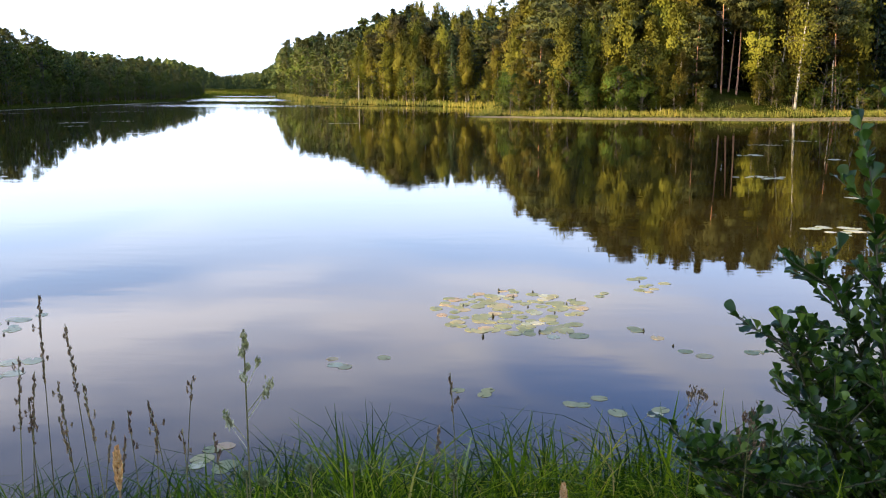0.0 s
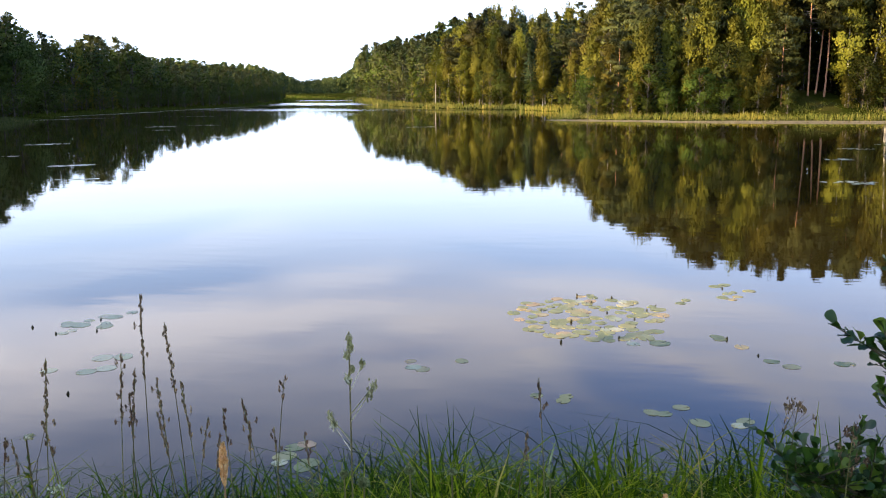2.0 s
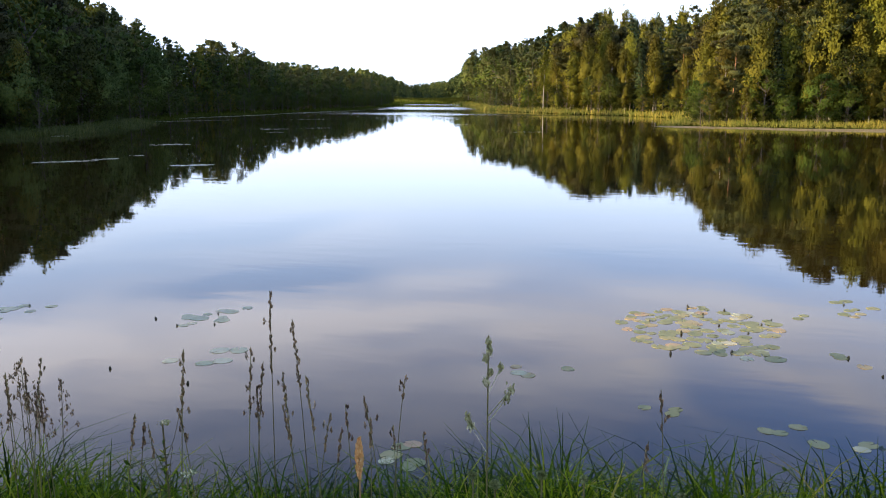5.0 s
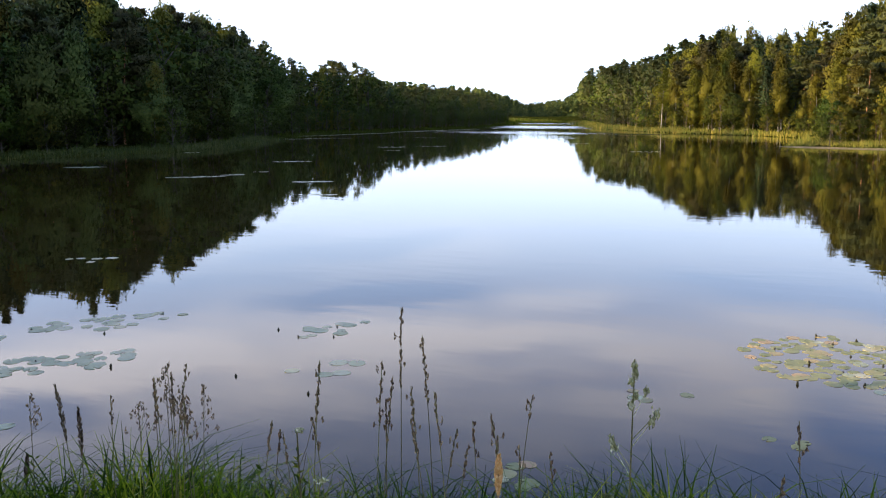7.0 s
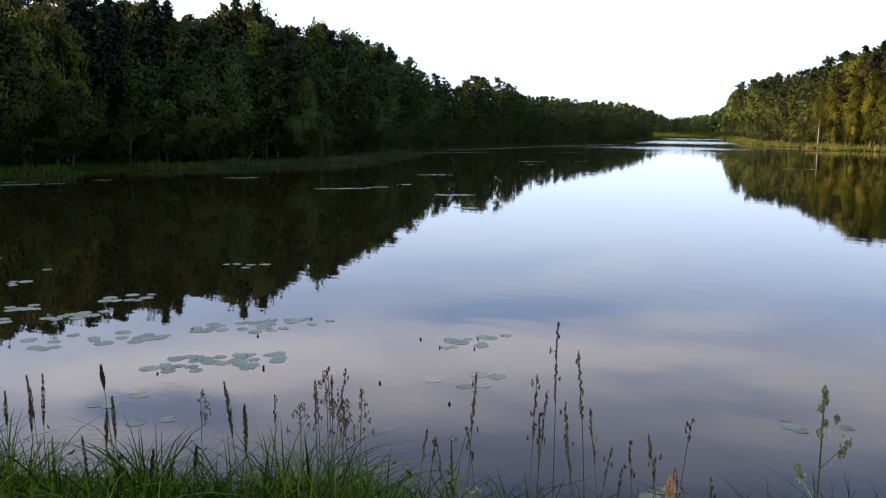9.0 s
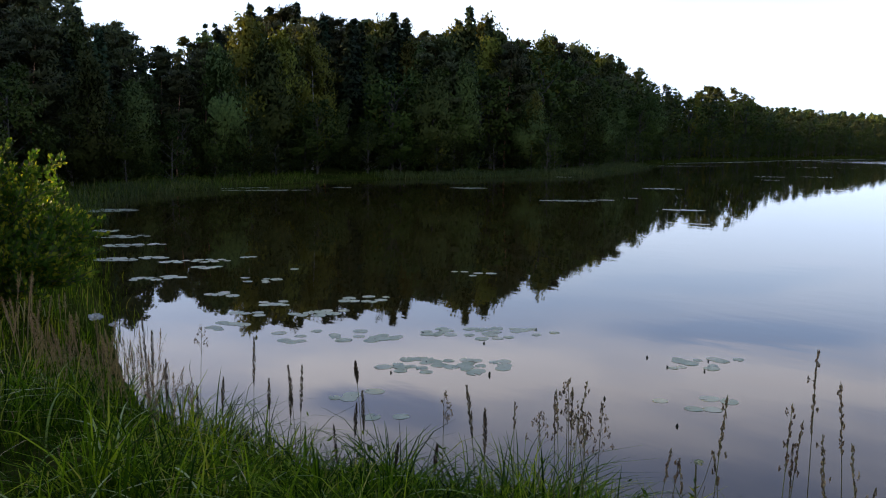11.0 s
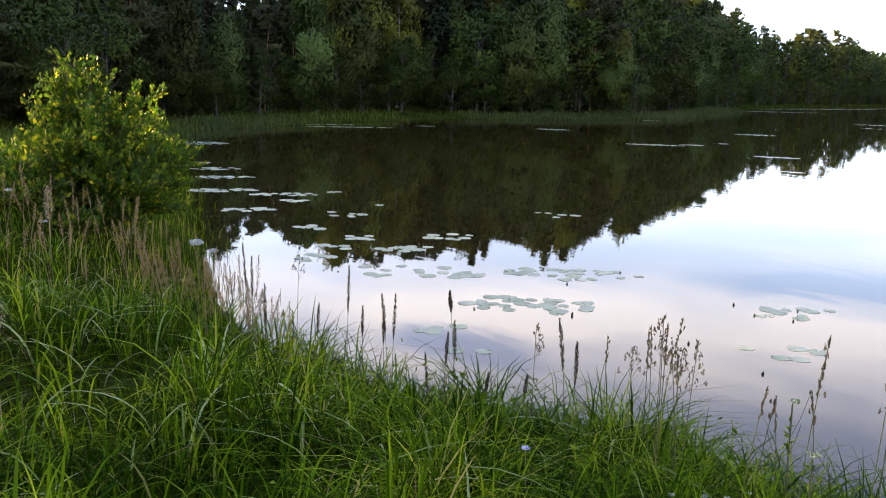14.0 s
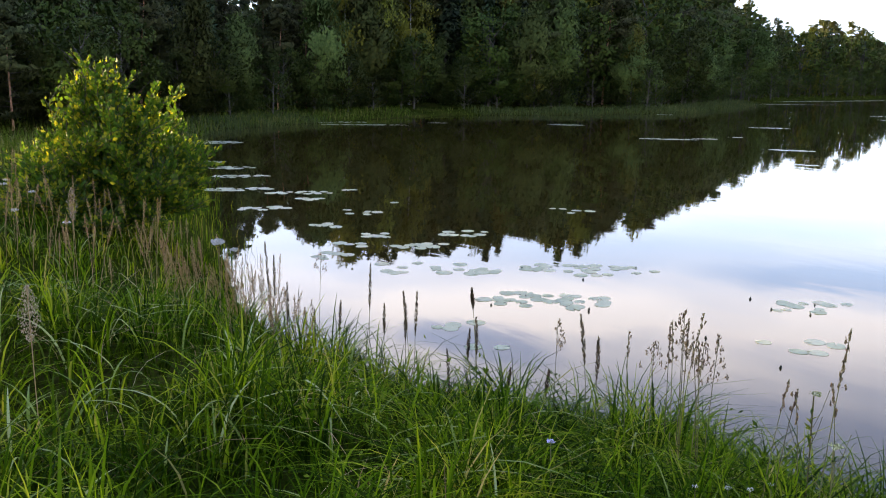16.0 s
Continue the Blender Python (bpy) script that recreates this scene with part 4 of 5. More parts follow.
for ob in BIRCHES_OFF + PINES_OFF + ALDERS_OFF + SPRUCES_OFF + BACKING + FAR_TREES:
    for o in (*ob.children_recursive, ob):
        bpy.data.objects.remove(o)

# ---- far woods closing the valley ----
far = Geo()
for k in range(900):
    a = radians(random.uniform(8, 30) if k < 600 else random.uniform(12.5, 21))
    d = random.uniform(430, 640)
    px, py = -d * math.sin(a), d * math.cos(a)
    pz = float(height(px, py)[0])
    h = (EYE[2] + d * math.tan(radians(float(np.interp(math.degrees(a), SKY_A, SKY_E)))) - pz) * random.uniform(0.7, 1.05)
    h = min(max(h, 3.0), 20.0)
    c = np.array([px, py, pz]) + rng.normal(size=(60, 3)) * np.array([0.13, 0.13, 0.0]) * h
    u = rng.uniform(0.0, 1, 60) ** 1.25
    c[:, :2] = np.array([px, py]) + (c[:, :2] - np.array([px, py])) * (1.15 - u)[:, None] * 1.3
    c[:, 2] = pz + u * h
    cards(far, c, 0.075 * h, 0.05 * h)
tagged(new("far_woods", far.mesh("far_woods", M_FAR)), "distant mixed woods closing the valley", "forest", kind="stuff")


# ---- grass ----
def blades(geo, base, h, w, lean, curl, segs=4):
    """Grass blades: base points, heights, widths, lean direction in radians, how far each bends over."""
    n = len(base)
    out = np.stack([np.cos(lean), np.sin(lean), lean * 0], 1)
    side = np.stack([-np.sin(lean), np.cos(lean), lean * 0], 1)
    rows = []
    for k in range(segs + 1):
        t = k / segs
        p = base + out * (h * curl * (0.15 * t + 0.85 * t ** 2.2))[:, None]
        p[:, 2] += h * (t - 0.45 * np.minimum(curl, 1.3) * t ** 3)
        half = (w * 0.5 * (1 - t ** 1.8) * (0.7 + 0.6 * t) + 0.0006)[:, None]
        rows.append(np.stack([p - side * half, p + side * half], 1))
    v = np.stack(rows, 1).reshape(n, -1, 3)
    k = np.arange(segs)
    f = np.stack([2 * k, 2 * k + 1, 2 * k + 3, 2 * k + 2], 1)
    stride = 2 * (segs + 1)
    geo.add(v.reshape(-1, 3), (np.arange(n)[:, None, None] * stride + f[None]).reshape(-1, 4))


def clumpy(x, y, scale):
    return np.array([noise.noise((a * scale, b * scale, 3.1)) for a, b in zip(x, y)])


def scatter(n, az, dist, power=1.0):
    a = np.radians(rng.uniform(*az, n))
    d = dist[0] + (dist[1] - dist[0]) * rng.uniform(0, 1, n) ** power
    return EYE[0] - d * np.sin(a), EYE[1] + d * np.cos(a)


def sward(n, tall, wide, curl, mat, name, label, az=(-34, 92), dist=(1.0, 13.5), clump=0.6, tuft=1, segs=4):
    """Grass on the bank; tuft: blades to a tussock, which lean out from its middle."""
    g = Geo()
    x, y = scatter(n // tuft, az, dist, 0.95)
    x, y = np.repeat(x, tuft), np.repeat(y, tuft)
    lean = rng.uniform(0, 6.28, len(x))
    size = np.repeat(rng.uniform(0.55, 1.3, len(x) // tuft), tuft) if tuft > 1 else 1.0
    if tuft > 1:
        out = np.abs(rng.normal(size=len(x))) * 0.075
        x, y = x + np.cos(lean) * out, y + np.sin(lean) * out
        lean = lean + rng.normal(size=len(x)) * 0.5
    s = inland(x, y)
    c = clumpy(x, y, 1.3)
    d = np.hypot(x - EYE[0], y - EYE[1])
    h = rng.uniform(*tall, len(x)) * size * (1 + 0.6 * c) * (0.75 + 0.25 * smooth(-0.3, 0.8, s)) * np.where(d < 2.2, 0.75, 1)
    h *= np.interp(x, [-7, -5, -3.6, -1.6, -1.0, 3], [0.95, 0.85, 0.74, 0.78, 0.95, 0.95]) * np.where(d > 7.5, 0.55, 1)
    keep = (s > -0.3) & (rng.uniform(0, 1, len(x)) < 0.65 + clump * c)
    x, y, h, lean = x[keep], y[keep], h[keep], lean[keep]
    blades(g, np.stack([x, y, height(x, y) - 0.02], 1), h, rng.uniform(*wide, len(x)), lean, rng.uniform(*curl, len(x)), segs)
    return tagged(new(name, g.mesh(name, mat)), label, "grass", kind="stuff")


sward(80000, (0.12, 0.34), (0.007, 0.017), (0.3, 1.2), M_TURF, "grass_understory", "dense dark green low grass on the lake bank", (-34, 92), (1.0, 11.0), 0.15, segs=2)
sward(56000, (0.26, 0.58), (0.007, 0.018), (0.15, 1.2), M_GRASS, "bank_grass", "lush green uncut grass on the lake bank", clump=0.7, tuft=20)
sward(1800, (0.35, 0.70), (0.006, 0.011), (0.5, 1.4), M_ARCH, "arching_sedge", "dark arching sedge leaves along the bank", clump=1.3, tuft=12)
sward(2400, (0.34, 0.64), (0.010, 0.020), (0.7, 1.5), M_GLOSS, "arching_grass", "long shining arching grass leaves on the bank", clump=1.3, segs=7)
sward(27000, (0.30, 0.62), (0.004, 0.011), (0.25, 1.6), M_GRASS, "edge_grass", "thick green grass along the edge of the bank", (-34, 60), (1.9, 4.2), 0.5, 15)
sward(2200, (0.2, 0.55), (0.003, 0.006), (0.5, 1.7), M_DRY, "dead_grass", "dead straw among the green grass", clump=1.2)
sward(16000, (0.12, 0.34), (0.006, 0.014), (0.3, 1.2), M_TURF, "path_grass", "low trodden grass where the bank is walked on", (92, 326), (0.5, 8.0), 0.15, segs=2)

g = Geo()
x, y = scatter(26000, (56, 104), (11, 62), 0.8)
s = inland(x, y)
keep = (s > 0.1) & (s < 22)
x, y, s = x[keep], y[keep], s[keep]
k = 0.6 + np.hypot(x, y) / 30
blades(g, np.stack([x, y, height(x, y) - 0.02], 1), rng.uniform(0.3, 0.65, len(x)), 0.012 * k, rng.uniform(0, 6.28, len(x)), rng.uniform(0.1, 0.9, len(x)), 2)
tagged(new("meadow_grass", g.mesh("meadow_grass", M_MEADOW)), "pale tall meadow grass behind the shrub", "grass", kind="stuff")


def belt(name, label, pts, n, depth, tall, mat, wide):
    g = Geo()
    idx = rng.integers(0, len(pts), n)
    p = np.array([pts[i][0] for i in idx]) + np.array([pts[i][1] for i in idx]) * rng.uniform(*depth, n)[:, None] + rng.normal(size=(n, 2)) * 0.3
    c = clumpy(p[:, 0], p[:, 1], 0.25)
    h = rng.uniform(*tall, n) * (1 + 0.8 * c)
    blades(g, np.stack([p[:, 0], p[:, 1], np.maximum(height(p[:, 0], p[:, 1]), -0.1)], 1), h, wide * rng.uniform(0.6, 1.3, n), rng.uniform(0, 6.28, n), rng.uniform(0.05, 0.6, n), 2)
    return tagged(new(name, g.mesh(name, mat)), label, "grass", kind="stuff")


belt("sedge_belt", "sunlit yellow-green sedge belt along the far shore", along(6, 13), 17000, (-0.3, 5.0), (0.2, 0.68), M_SEDGE, 0.035)
belt("sedge_fringe", "low yellow-green sedge fringe along the far shore", along(13, 20), 9000, (-0.5, 4.5), (0.5, 1.0), M_SEDGE, 0.09)
belt("reed_bed", "green reed bed at the head of the lake", along(18, 23), 9000, (-1, 45), (0.6, 1.1), M_MEADOW, 0.16)
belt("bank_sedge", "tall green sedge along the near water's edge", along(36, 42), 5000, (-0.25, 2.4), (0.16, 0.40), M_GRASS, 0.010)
belt("reed_strip", "pale green reed strip before the shaded shore", along(28, 32), 6000, (-0.8, 3.0), (0.25, 0.55), M_REED, 0.03)
belt("sedge_point", "pale sedge on the low point beyond the bush", along(34, 37), 3500, (-0.6, 4.0), (0.2, 0.45), M_REED, 0.03)
belt("shore_grass", "dark green sedge along the shaded shore", along(21, 37), 9000, (-0.4, 4.5), (0.2, 0.42), M_ARCH, 0.045)


# ---- leaf shapes for the near shrubs ----
LEAF_T = np.array([0.0, 0.22, 0.48, 0.74, 0.93, 1.0])
LEAF_W = np.array([0.02, 0.12, 0.26, 0.36, 0.33, 0.16])


def leaves(geo, pos, way, size, droop=0.25):
    """Broad leaves folded along the midrib, from their stalk end along way."""
    n = len(pos)
    u = way / np.linalg.norm(way, axis=1, keepdims=True)
    up = np.tile([0, 0, 1.0], (n, 1)) + rng.normal(size=(n, 3)) * 0.45
    side = np.cross(u, up)
    side /= np.linalg.norm(side, axis=1, keepdims=True) + 1e-9
    nrm = np.cross(side, u)
    size = np.broadcast_to(size, n)[:, None]
    rows = []
    for t, w in zip(LEAF_T, LEAF_W):
        mid = pos + u * size * (0.12 + t) - nrm * size * droop * t * t
        edge = nrm * size * w * rng.uniform(0.15, 0.7, (n, 1))
        rows.append(np.stack([mid - side * size * w + edge, mid, mid + side * size * w + edge], 1))
    v = np.stack(rows, 1).reshape(n, -1, 3)
    f = []
    for k in range(len(LEAF_T) - 1):
        for j in (0, 1):
            f.append((3 * k + j, 3 * k + j + 1, 3 * k + j + 4, 3 * k + j + 3))
    geo.add(v.reshape(-1, 3), (np.arange(n)[:, None, None] * 18 + np.array(f)[None]).reshape(-1, 4))


def shrub(name, label, base, tips, side_twigs, leaf_gap, size, mat, stem_r, spread=0.28, simple=False):
    """A many-stemmed shrub: stems from the base to their tips, side twigs, and leaves set alternately along them."""
    ob = tagged(new(name), label, "shrub")
    ob.location = base
    leaf_geo = Geo()
    base = np.array(base, float)
    for tip in tips:
        wood = Geo()
        tip = np.array(tip, float) - base
        t = np.linspace(0, 1, 9)[:, None]
        sway = rng.normal(size=3) * 0.05
        line = tip * t + np.array([0, 0, 1.0]) * 0.18 * np.linalg.norm(tip[:2]) * np.sin(np.pi * t) + sway * np.sin(np.pi * t)
        tube(wood, line, stem_r * (1 - 0.85 * t[:, 0]) + 0.0012, 6)
        lines = [line[3:]]
        for k in range(side_twigs):
            f = rng.uniform(0.2, 0.97)
            o = np.array([np.interp(f, t[:, 0], line[:, i]) for i in range(3)])
            d = unit(1)[0] * np.array([1, 1, 0.5]) + np.array([0, 0, 0.35]) + tip / np.linalg.norm(tip) * 0.5
            ln = spread * rng.uniform(0.5, 1.2)
            tw = o + d / np.linalg.norm(d) * ln * np.linspace(0, 1, 5)[:, None]
            tube(wood, tw, stem_r * 0.3 * (1 - 0.7 * np.linspace(0, 1, 5)) + 0.001, 4)
            lines.append(tw)
        part("stem", wood.mesh("stem", M_TWIG, True), ob)
        for ln in lines:
            total = np.linalg.norm(np.diff(ln, axis=0), axis=1).sum()
            m = max(3, int(total / leaf_gap))
            f = (np.arange(m) + rng.uniform(0, 1, m) * 0.6) / m
            seg = np.linspace(0, 1, len(ln))
            pos = np.stack([np.interp(f, seg, ln[:, i]) for i in range(3)], 1)
            ax = (ln[-1] - ln[0]) / (np.linalg.norm(ln[-1] - ln[0]) + 1e-9)
            perp = np.cross(np.tile(ax, (m, 1)), unit(m))
            way = perp * 0.8 + ax * 0.9 + np.array([0, 0, 0.45])
            sz = size * rng.uniform(0.55, 1.15, m)
            if simple:
                cards(leaf_geo, pos + perp * size * 0.6, sz * 0.55, sz * 0.36, axis=way, flat=0.25)
            else:
                leaves(leaf_geo, pos, way, sz)
    part("foliage", leaf_geo.mesh("foliage", mat, True), ob)
    return ob


# alder at the water's edge beside the camera
tips = [(0.34, 2.40, 1.86), (0.44, 2.45, 1.80), (0.60, 2.42, 2.30), (0.66, 2.5, 2.24), (0.84, 2.46, 2.78), (1.06, 2.6, 3.02), (1.4, 2.7, 3.2), (0.60, 2.3, 1.82), (0.84, 2.25, 2.2),
        (1.2, 2.3, 2.6), (0.50, 2.55, 1.66), (0.95, 2.4, 2.55), (0.78, 2.65, 2.45), (1.1, 2.2, 2.2), (1.4, 2.4, 2.9), (0.9, 2.35, 1.85), (1.6, 2.5, 2.4), (0.7, 2.4, 2.05), (1.0, 2.3, 2.35), (0.75, 2.35, 1.7), (0.95, 2.5, 2.0), (1.15, 2.4, 2.45), (1.1, 2.35, 1.75),
        (1.05, 2.45, 2.7), (1.25, 2.5, 2.85), (1.2, 2.35, 2.3), (1.35, 2.45, 2.55), (1.3, 2.3, 2.05), (1.5, 2.45, 2.2), (1.55, 2.5, 2.75), (1.0, 2.55, 2.15), (1.3, 2.55, 1.8), (0.92, 2.4, 2.35)]
shrub("alder_shrub", "dark green alder shrub with glossy notched leaves at the water", (1.25, 2.75, float(height(1.25, 2.75)[0]) - 0.03), tips, 28, 0.014, 0.050, M_ALDER_NEAR, 0.008, 0.20)
# birch-leaved shrub by the bend of the bank
random.seed(11)
tips = []
bz = float(height(-11.4, 2.7)[0])
for k in range(104):
    a, u = 2.4 * k, random.uniform(0.25, 1)
    r = 1.3 * math.sqrt(random.uniform(0.01, 1))
    tips.append((-11.72 + r * math.cos(a), 2.36 + r * math.sin(a), bz + 0.1 + 2.15 * (1 - (r / 1.7) ** 1.7) * u))
tips += [(-11.7, 2.3, bz + 2.32), (-11.75, 2.4, bz + 2.25), (-11.65, 2.25, bz + 2.2), (-11.65, 2.4, bz + 2.12), (-11.6, 2.55, bz + 2.05), (-11.55, 2.7, bz + 1.95), (-11.7, 2.5, bz + 1.9), (-11.6, 2.65, bz + 1.75), (-11.9, 2.3, bz + 2.0), (-11.75, 2.2, bz + 2.2), (-11.85, 2.1, bz + 2.1), (-11.4, 2.9, bz + 1.95), (-11.3, 2.95, bz + 1.85), (-11.35, 3.25, bz + 1.65), (-11.8, 1.7, bz + 1.9)]
shrub("willow_bush", "leafy green bush with its yellow-green top in the sun", (-11.7, 2.2, bz - 0.03), tips, 22, 0.017, 0.070, M_BUSH, 0.013, 0.40, True)


# broad-leaved herbs low in the grass
g = Geo()
x, y = scatter(230, (-30, 70), (2.0, 4.6), 0.9)
keep = inland(x, y) > 0.1
x, y = np.repeat(x[keep], 14), np.repeat(y[keep], 14)
n = len(x)
z = height(x, y) + rng.uniform(0.05, 0.42, n) * np.repeat(rng.uniform(0.5, 1.1, n // 14), 14)
cards(g, np.stack([x + rng.normal(size=n) * 0.045, y + rng.normal(size=n) * 0.045, z], 1), rng.uniform(0.010, 0.026, n), rng.uniform(0.004, 0.009, n), axis=unit(n) + np.array([0, 0, 0.4]), flat=0.4)
tagged(new("low_herbs", g.mesh("low_herbs", M_HERB)), "low broad-leaved herbs among the bank grass", "wild plant", kind="stuff")


# ---- seed stalks ----
def stalk(x, y, ztip, kind="tuft", head=0.2, lean=0.04, blade=1, label=""):
    names = {"tuft": "brown seeding grass stalk with clustered spikelets", "spike": "upright grass stalk with a narrow seed spike coloured as a dark silhouette",
             "loose": "wiry grass stalk with a loose brown panicle", "cocksfoot": "green cocksfoot stalk with lumpy pale seed clusters",
             "plume": "pale tan reed-grass plume on a thin stalk"}
    ob = tagged(new("grass_stalk"), label or names[kind], "grass stalk", "seed stalks on the bank")
    zb = float(height(x, y)[0]) - 0.02
    ob.location = (x, y, zb)
    h = ztip - zb
    a = rng.uniform(0, 6.28)
    off = np.array([math.cos(a), math.sin(a), 0]) * lean * h
    t = np.linspace(0, 1, 10)
    line = np.stack([off[0] * (t ** 2 - 1), off[1] * (t ** 2 - 1), t * h], 1) + np.array([0, 0, 0.0])
    ob.location = (x, y, zb)
    g = Geo()
    tube(g, line, 0.0021 * (1 - 0.6 * t) + 0.0005, 5)
    part("stem", g.mesh("stem", M_DRY if kind == "plume" else M_STEM, True), ob)
    at = lambda f: np.stack([np.interp(f, t, line[:, i]) for i in range(3)], -1)
    g = Geo()
    up = np.array([0, 0, 1.0])
    lo = 1 - head / h
    if kind == "spike":
        n = 170
        f = rng.uniform(lo, 1.0, n)
        r = 0.0135 * np.sin(np.pi * np.clip((f - lo) / (1 - lo), 0.04, 0.96)) ** 0.6
        d = unit(n) * np.array([1, 1, 0.2])
        seeds(g, at(f) + d * r[:, None] * 0.75, 0.020, 0.0055, d * 0.4 + up)
    elif kind == "plume":
        n = 150
        f = rng.uniform(lo, 1.0, n)
        r = 0.026 * np.sin(np.pi * np.clip((f - lo) / (1 - lo), 0.06, 0.97)) ** 0.8
        d = unit(n) * np.array([1, 1, 0.2])
        seeds(g, at(f) + d * r[:, None] * rng.uniform(0.2, 1, (n, 1)), 0.016, 0.0035, d * 0.6 + up)
    elif kind == "loose":
        for k in range(12):
            f = lo + (1 - lo) * k / 12
            o = at(np.array([f]))[0]
            d = unit(1)[0] * np.array([1, 1, 0.1]) + up * 0.9
            ln = 0.075 * (1.1 - k / 12)
            end = o + d / np.linalg.norm(d) * ln
            tube(g, [o, (o + end) / 2 + up * 0.004, end], 0.0006, 3)
            seeds(g, end + rng.normal(size=(7, 3)) * np.array([0.004, 0.004, 0.011]), 0.016, 0.006, rng.normal(size=(7, 3)) * 0.3 + up)
    elif kind == "cocksfoot":
        # metres below the tip, metres out to either side, size
        for down, out, size in ((0.012, 0.0, 1.0), (0.026, 0.002, 1.1), (0.038, -0.003, 0.9), (0.058, 0.021, 0.8), (0.066, 0.004, 0.7), (0.084, -0.004, 1.0), (0.098, 0.039, 1.0), (0.112, 0.032, 0.9), (0.150, -0.034, 0.9), (0.166, -0.029, 1.1)):
            end = np.array([line[-1][0] + out, line[-1][1] + out * 0.2, h - down])
            if abs(out) > 0.015:
                start = np.array([line[-1][0], line[-1][1], h - down - 0.05])
                tube(g, [start, (start + end) / 2, end], 0.0008, 4)
            n = 44
            seeds(g, end + rng.normal(size=(n, 3)) * np.array([0.0025, 0.0025, 0.0045]) * size, 0.009, 0.0036, rng.normal(size=(n, 3)) * 0.35 + up)
    else:
        n = max(6, int(head / 0.015))
        for k in range(n):
            f = lo + (1 - lo) * (k + rng.uniform(-0.2, 0.2)) / n
            o = at(np.array([min(f, 1)]))[0]
            d = unit(1)[0] * np.array([1, 1, 0])
            out = rng.uniform(0.002, 0.006) if rng.uniform() < 0.72 else rng.uniform(0.012, 0.030)
            end = o + d * out + up * out * 0.4
            if out > 0.015:
                tube(g, [o, (o + end) / 2, end], 0.0006, 3)
            seeds(g, end + rng.normal(size=(9, 3)) * np.array([0.0018, 0.0018, 0.0052]), 0.014, 0.005, rng.normal(size=(9, 3)) * 0.25 + d * 0.3 + up)
    part("seed_head", g.mesh("seed_head", {"cocksfoot": M_HEAD_GREEN, "plume": M_DRY, "spike": M_SPIKE}.get(kind, M_HEAD)), ob)
    for k in range(blade):
        g = Geo()
        f = rng.uniform(0.15, 0.45)
        ln = rng.uniform(0.18, 0.34) * min(1, h)
        blades(g, at(np.array([f])), np.array([ln]), np.array([0.005]), np.array([rng.uniform(0, 6.28)]), np.array([rng.uniform(0.5, 1.1)]), 5)
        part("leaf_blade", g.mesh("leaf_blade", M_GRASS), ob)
    return ob


# x, y, top, length of the seed head
TUFTS = [(-1.80, 2.53, 2.31, 0.30), (-1.70, 2.50, 2.22, 0.26), (-1.84, 2.45, 2.12, 0.24), (-1.63, 2.45, 2.03, 0.2), (-1.96, 2.21, 2.17, 0.24), (-1.40, 2.42, 1.99, 0.12),
         (-1.46, 2.40, 1.96, 0.13), (-1.36, 2.38, 1.93, 0.11), (-1.27, 2.48, 2.04, 0.07), (-1.18, 2.40, 1.88, 0.1), (-2.25, 2.4, 1.80, 0.12), (-2.72, 2.42, 2.01, 0.2),
         (-2.77, 2.38, 1.98, 0.2), (-2.84, 2.36, 1.96, 0.16), (-0.41, 2.44, 2.10, 0.12), (-0.44, 2.40, 1.94, 0.1), (-3.12, 2.4, 1.83, 0.12), (-2.9, 2.42, 1.91, 0.17), (-2.69, 2.35, 1.90, 0.18),
         (-1.82, 2.50, 2.05, 0.22), (-1.86, 2.52, 1.95, 0.18), (-1.77, 2.55, 2.0, 0.2), (-1.74, 2.48, 1.9, 0.16), (-1.56, 2.5, 1.88, 0.14), (-1.5, 2.46, 1.83, 0.1), (-2.05, 2.3, 1.92, 0.14), (-1.32, 2.5, 1.86, 0.1)]
for x, y, z, hd in TUFTS:
    stalk(x, y, z, "tuft", hd, rng.uniform(0.02, 0.13), 2)
SPIKES = [(-5.46, 2.4, 1.71, 0.34), (-5.05, 2.4, 1.60, 0.26), (-4.89, 2.4, 1.64, 0.3), (-4.95, 2.35, 1.5, 0.2), (-6.2, 2.35, 1.22, 0.3), (-5.28, 2.4, 1.46, 0.2), (-4.28, 2.4, 1.61, 0.22),
          (-3.44, 2.4, 1.83, 0.26), (-3.31, 2.4, 1.75, 0.24), (-4.56, 2.4, 1.34, 0.3), (-4.08, 2.2, 1.86, 0.12), (-6.3, 2.0, 1.76, 0.35), (-6.26, 2.05, 1.66, 0.3), (-6.05, 2.05, 1.5, 0.3),
          (-5.7, 2.3, 1.4, 0.25), (-4.4, 2.45, 1.5, 0.2), (-3.9, 2.35, 1.42, 0.16), (-3.7, 2.45, 1.45, 0.16)]
for x, y, z, hd in SPIKES:
    stalk(x, y, z, "spike", hd, rng.uniform(0.01, 0.08))
LOOSE = [(-2.55, 2.2, 1.96, 0.2), (-2.68, 2.3, 1.9, 0.2), (-3.6, 2.4, 1.76, 0.2), (-2.84, 2.44, 1.99, 0.2), (-2.62, 2.4, 1.94, 0.26), (-2.78, 2.36, 1.93, 0.22), (-2.95, 2.38, 1.82, 0.18), (0.37, 2.4, 2.07, 0.1), (0.5, 2.3, 2.06, 0.2), (-5.8, 2.2, 1.75, 0.2)]
for x, y, z, hd in LOOSE:
    stalk(x, y, z, "loose", hd, rng.uniform(0.02, 0.08))
stalk(-0.69, 1.18, 2.60, "cocksfoot", 0.2, 0.0)

